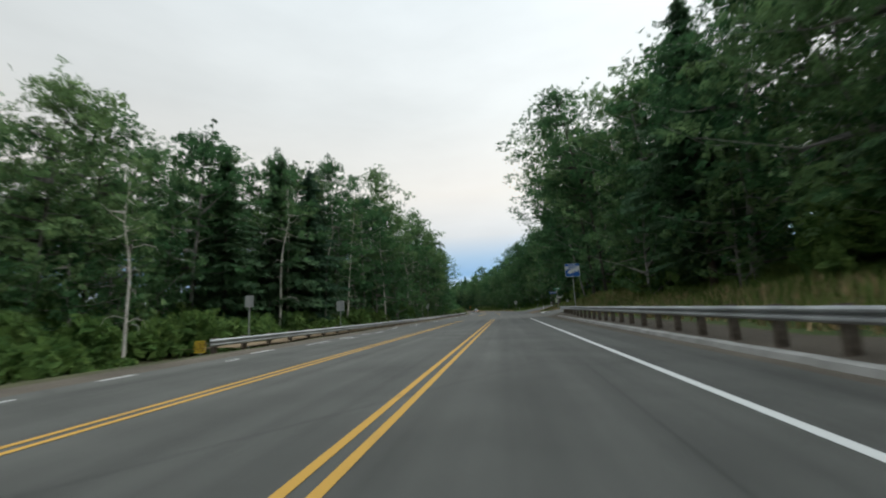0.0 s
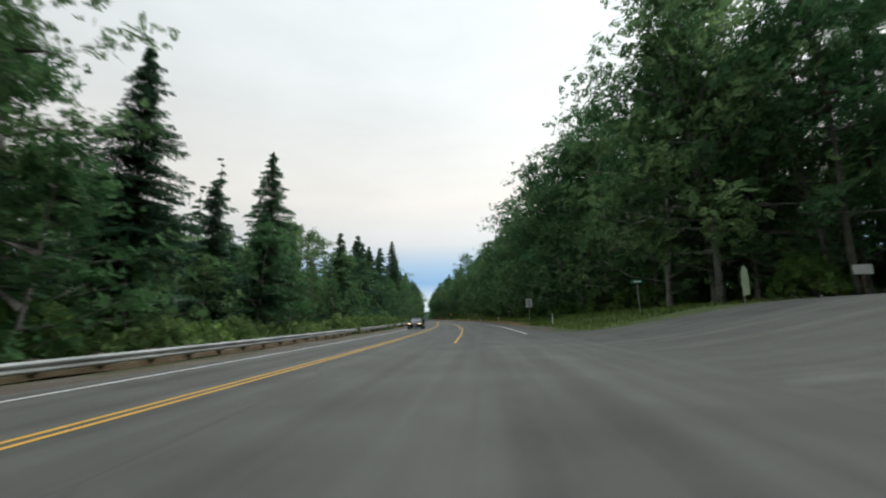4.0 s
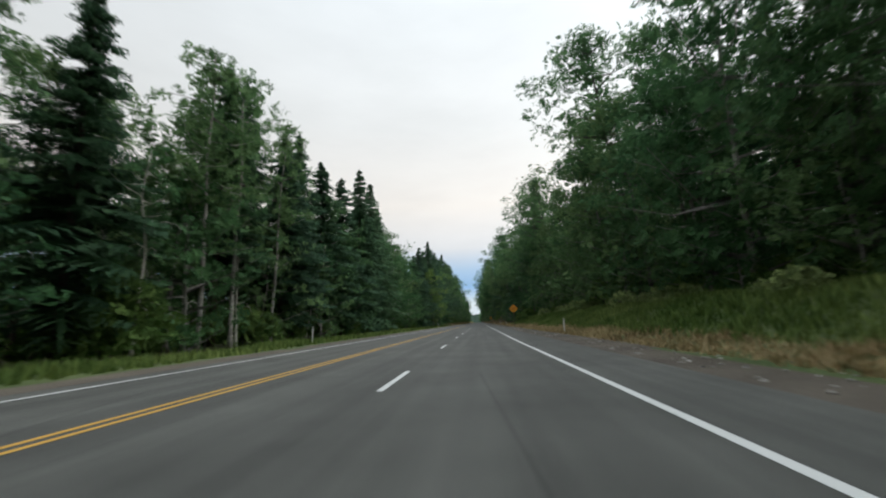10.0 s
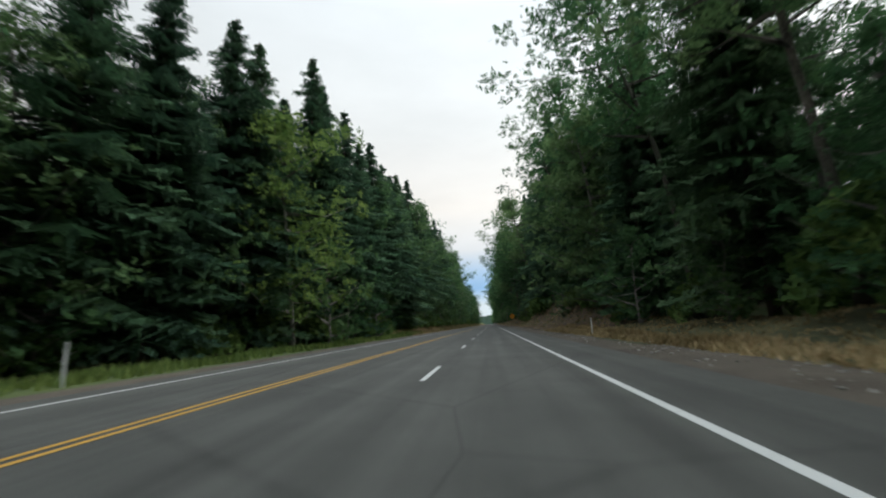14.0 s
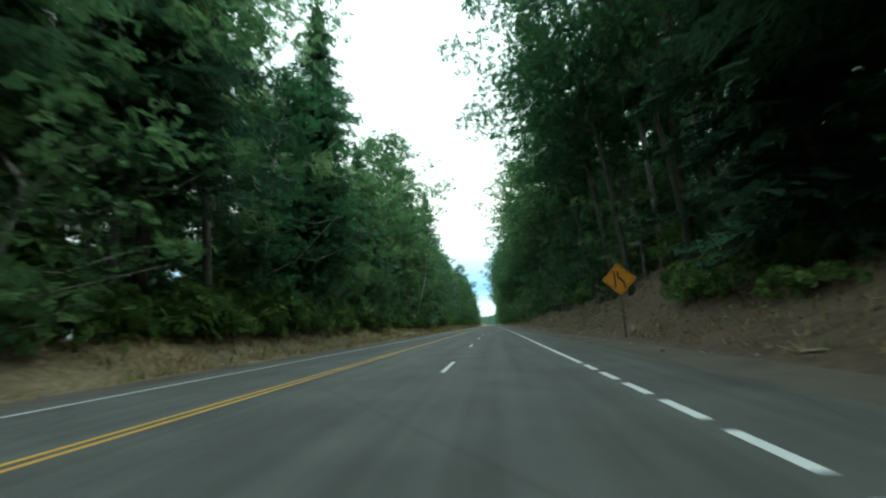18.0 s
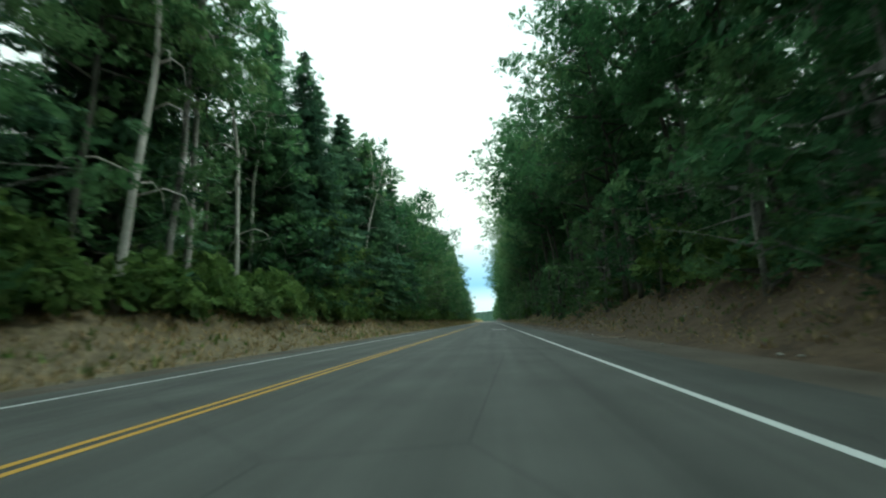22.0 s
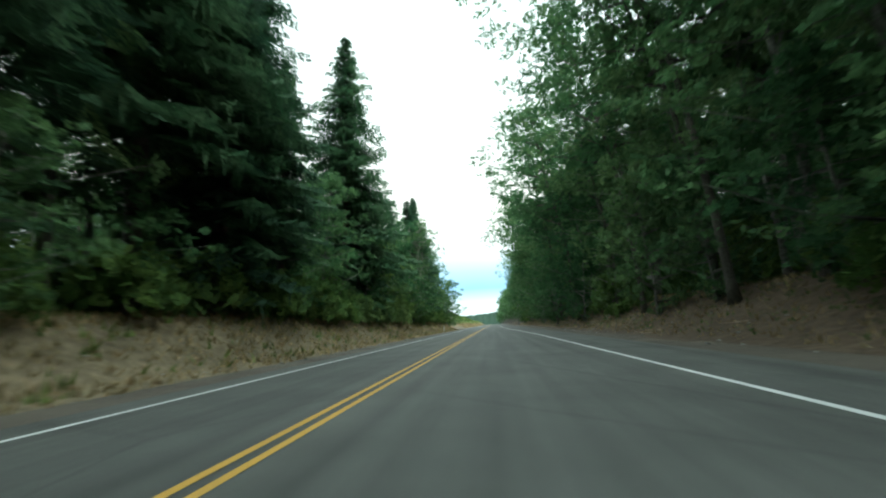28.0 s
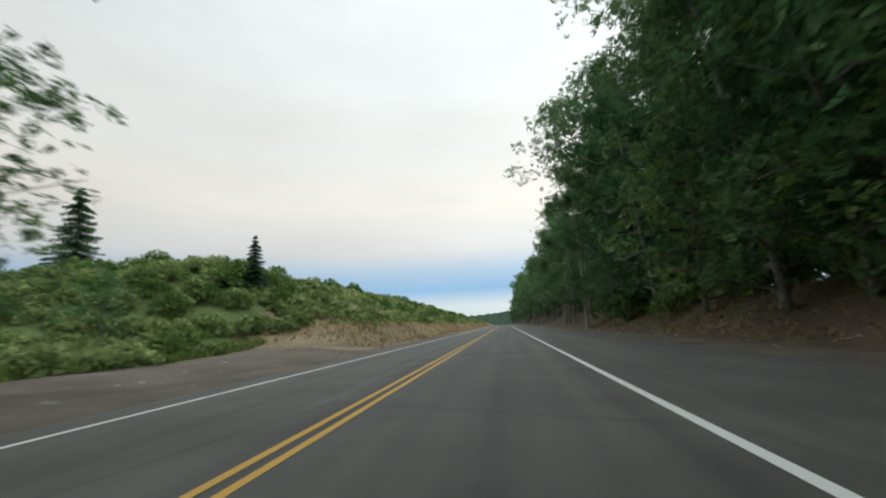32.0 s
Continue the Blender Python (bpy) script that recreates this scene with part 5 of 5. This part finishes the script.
# bare earth piled against the guardrail
berm = Shape()
rows = []
for s in np.arange(18, 268, 2.0):
    x = track(s, RAIL_L)
    full = min((s - 18) / 14, 1.0, (266 - s) / 10)
    for d, z in ((-0.12, -0.04), (-0.3, 0.16), (-0.55, 0.3), (-1.3, 0.28), (-2.6, -0.2), (-4.0, -1.0)):
        rows.append(tuple(road_at(s, x + d + 0.08 * wave(s, 2, 0.6), (z + 0.1) * full - 0.1 + 0.1 * wave(s, d, 0.5))))
berm.add(rows, [[6 * i + j, 6 * i + j + 6, 6 * i + j + 7, 6 * i + j + 1] for i in range(124) for j in range(5)])
tagged(new("earth_berm", berm.mesh("earth_berm", TAN_EARTH)), "low berm of tan earth behind the guardrail posts", "earth berm", kind="structure")


# broken branches on the bank
rng = np.random.default_rng(71)
litter = Shape()
for _ in range(150):
    near = rng.random() < 0.25
    s, x = (rng.uniform(536, 546), rng.uniform(7.0, 10.5)) if near else (rng.uniform(420, 880), rng.uniform(6.2, 12.0))
    p = np.array(road_at(s, x, ground_z(s, x) + 0.08))
    d = unit(rng.normal(size=3) * (1, 1, 0.35)) * rng.uniform(0.4, 1.5)
    bend = p + d * 0.5 + rng.normal(0, 0.06, 3)
    litter.tube([p, bend, p + d + (0, 0, 0.1)], [0.035, 0.028, 0.012], 5)
tagged(new("branches", litter.mesh("branches", mat("bleached_wood", (0.22, 0.17, 0.12), (0.46, 0.38, 0.29), 3, 0.9, 0, 20, island=0.3))), "pale broken branches strewn over the earth bank", "branches", kind="stuff")


# ---- the dark car in the other lane ----
def loft(sections, slot=0):
    """Skins a row of closed outlines, and closes both ends."""
    k, n = len(sections[0]), len(sections)
    v = [p for sec in sections for p in sec]
    f = [[i * k + j, i * k + (j + 1) % k, (i + 1) * k + (j + 1) % k, (i + 1) * k + j] for i in range(n - 1) for j in range(k)]
    return Shape().add(v, f + [list(range(k))[::-1], [(n - 1) * k + j for j in range(k)]], slot)


def hull(y, w, z0, z1, crown=0.04):
    return [(-w * 0.92, y, z0), (-w, y, z0 + 0.14), (-w * 1.01, y, z0 + 0.6 * (z1 - z0)), (-w * 0.93, y, z1 - 0.03), (-w * 0.5, y, z1 + crown), (w * 0.5, y, z1 + crown), (w * 0.93, y, z1 - 0.03), (w * 1.01, y, z0 + 0.6 * (z1 - z0)), (w, y, z0 + 0.14), (w * 0.92, y, z0)]


def cabin(y, w, z1, lean):
    return [(-w, y, 0.86), (-w + lean, y, z1 - 0.05), (-w + lean + 0.14, y, z1), (w - lean - 0.14, y, z1), (w - lean, y, z1 - 0.05), (w, y, 0.86)]


def sedan():
    """A low dark sedan, 5 m long, its nose towards -y."""
    ob = thing("car", "dark grey sedan with its headlights on in the oncoming lane", "car")
    paint = mat("dark_car_paint", (0.012, 0.013, 0.015), (0.02, 0.021, 0.024), 1.5, 0.22, 0, 60.0, metal=0.2, spec=0.6)
    glass = mat("car_glass", (0.03, 0.035, 0.036), (0.05, 0.055, 0.055), 1.0, 0.06, 0, 10.0, spec=0.8)
    rubber = mat("tyre_rubber", (0.012, 0.012, 0.012), (0.025, 0.025, 0.024), 6.0, 0.85, 0.002, 60.0)
    alloy = mat("alloy", (0.35, 0.36, 0.37), (0.5, 0.51, 0.52), 4.0, 0.35, 0, 40.0, metal=0.8)
    plastic = mat("black_plastic", (0.012, 0.012, 0.012), (0.022, 0.022, 0.022), 4.0, 0.6, 0, 40.0)
    lamp = bpy.data.materials.new("warm_headlight")
    lamp.use_nodes = True
    lamp.node_tree.nodes["Principled BSDF"].inputs["Emission Color"].default_value = (1.0, 0.58, 0.20, 1)
    lamp.node_tree.nodes["Principled BSDF"].inputs["Emission Strength"].default_value = 2.2
    part("body", loft([hull(0.0, 0.78, 0.30, 0.62), hull(0.12, 0.88, 0.22, 0.72), hull(0.6, 0.93, 0.2, 0.80), hull(1.5, 0.94, 0.2, 0.90), hull(2.6, 0.95, 0.2, 0.92), hull(3.9, 0.95, 0.22, 0.97), hull(4.75, 0.92, 0.26, 1.0), hull(4.98, 0.82, 0.36, 0.92)]), paint, ob)
    part("cabin_glass", loft([cabin(1.45, 0.82, 0.92, 0.04), cabin(2.2, 0.86, 1.36, 0.19), cabin(3.2, 0.86, 1.38, 0.19), cabin(4.3, 0.80, 0.98, 0.06)]), glass, ob, "dark tinted glass")
    part("roof", loft([[(x, y, z) for x, z in ((-0.66, 1.34), (-0.5, 1.40 + b), (0.5, 1.40 + b), (0.66, 1.34))] for y, b in ((2.15, 0.0), (2.7, 0.03), (3.3, 0.0))]), paint, ob)
    for sx in (-1, 1):
        part("windscreen_pillar", Shape().tube([(sx * 0.79, 1.42, 0.9), (sx * 0.70, 1.85, 1.16), (sx * 0.63, 2.2, 1.37)], [0.05, 0.045, 0.045], 6), paint, ob)
        part("rear_pillar", Shape().tube([(sx * 0.63, 3.25, 1.37), (sx * 0.74, 3.9, 1.14), (sx * 0.78, 4.35, 0.95)], [0.08, 0.09, 0.09], 6), paint, ob)
        part("door_pillar", Shape().tube([(sx * 0.87, 2.75, 0.9), (sx * 0.68, 2.8, 1.36)], [0.04, 0.04], 6), paint, ob)
        part("door_mirror", Shape().box(-0.11, 0.11, -0.07, 0.07, -0.06, 0.08, cut=0.03).turned(pose(sx * 1.02, 1.75, 0.98)), paint, ob)
        part("door_handle", Shape().box(-0.015, 0.015, -0.1, 0.1, -0.015, 0.015).turned(pose(sx * 0.965, 2.65, 0.8)), alloy, ob)
        lens = [(sx * 0.44, 0.62), (sx * 0.80, 0.64), (sx * 0.78, 0.73), (sx * 0.46, 0.71)]
        part("headlight", Shape().add([(x, y, z) for y in (0.02, 0.3) for x, z in lens], [[0, 1, 2, 3], [4, 7, 6, 5], [0, 4, 5, 1], [1, 5, 6, 2], [2, 6, 7, 3], [3, 7, 4, 0]]), lamp, ob, "lit warm headlight")
        part("fog_light", Shape().tube([(sx * 0.62, 0.0, 0.36), (sx * 0.62, 0.2, 0.36)], [0.05, 0.05], 10), alloy, ob)
        for y in (0.95, 4.0):
            wheel = part("wheel", Shape().tube([(sx * 0.72, y, 0.34), (sx * 0.74, y, 0.34), (sx * 0.94, y, 0.34), (sx * 0.955, y, 0.34)], [0.30, 0.34, 0.34, 0.31], 24), rubber, ob)
            part("rim", Shape().tube([(sx * 0.90, y, 0.34), (sx * 0.962, y, 0.34)], [0.24, 0.22], 18), alloy, wheel)
            for k in range(5):
                a = k * 1.2566
                part("spoke_gap", Shape().tube([(sx * 0.955, y + 0.13 * math.cos(a), 0.34 + 0.13 * math.sin(a)), (sx * 0.966, y + 0.13 * math.cos(a), 0.34 + 0.13 * math.sin(a))], [0.045, 0.045], 8), plastic, wheel)
    grille = part("grille", Shape().box(-0.42, 0.42, -0.02, 0.2, 0.5, 0.68, cut=0.02), plastic, ob)
    for z in (0.545, 0.59, 0.635):
        part("grille_bar", Shape().box(-0.40, 0.40, -0.03, 0.0, z - 0.009, z + 0.009), alloy, grille)
    part("air_intake", Shape().box(-0.5, 0.5, -0.01, 0.2, 0.3, 0.40, cut=0.02), plastic, ob)
    part("number_plate", Shape().box(-0.16, 0.16, -0.035, 0.0, 0.42, 0.50), SIGN_WHITE, ob)
    return ob


place(sedan(), 157.3, -7.2, 0.0)
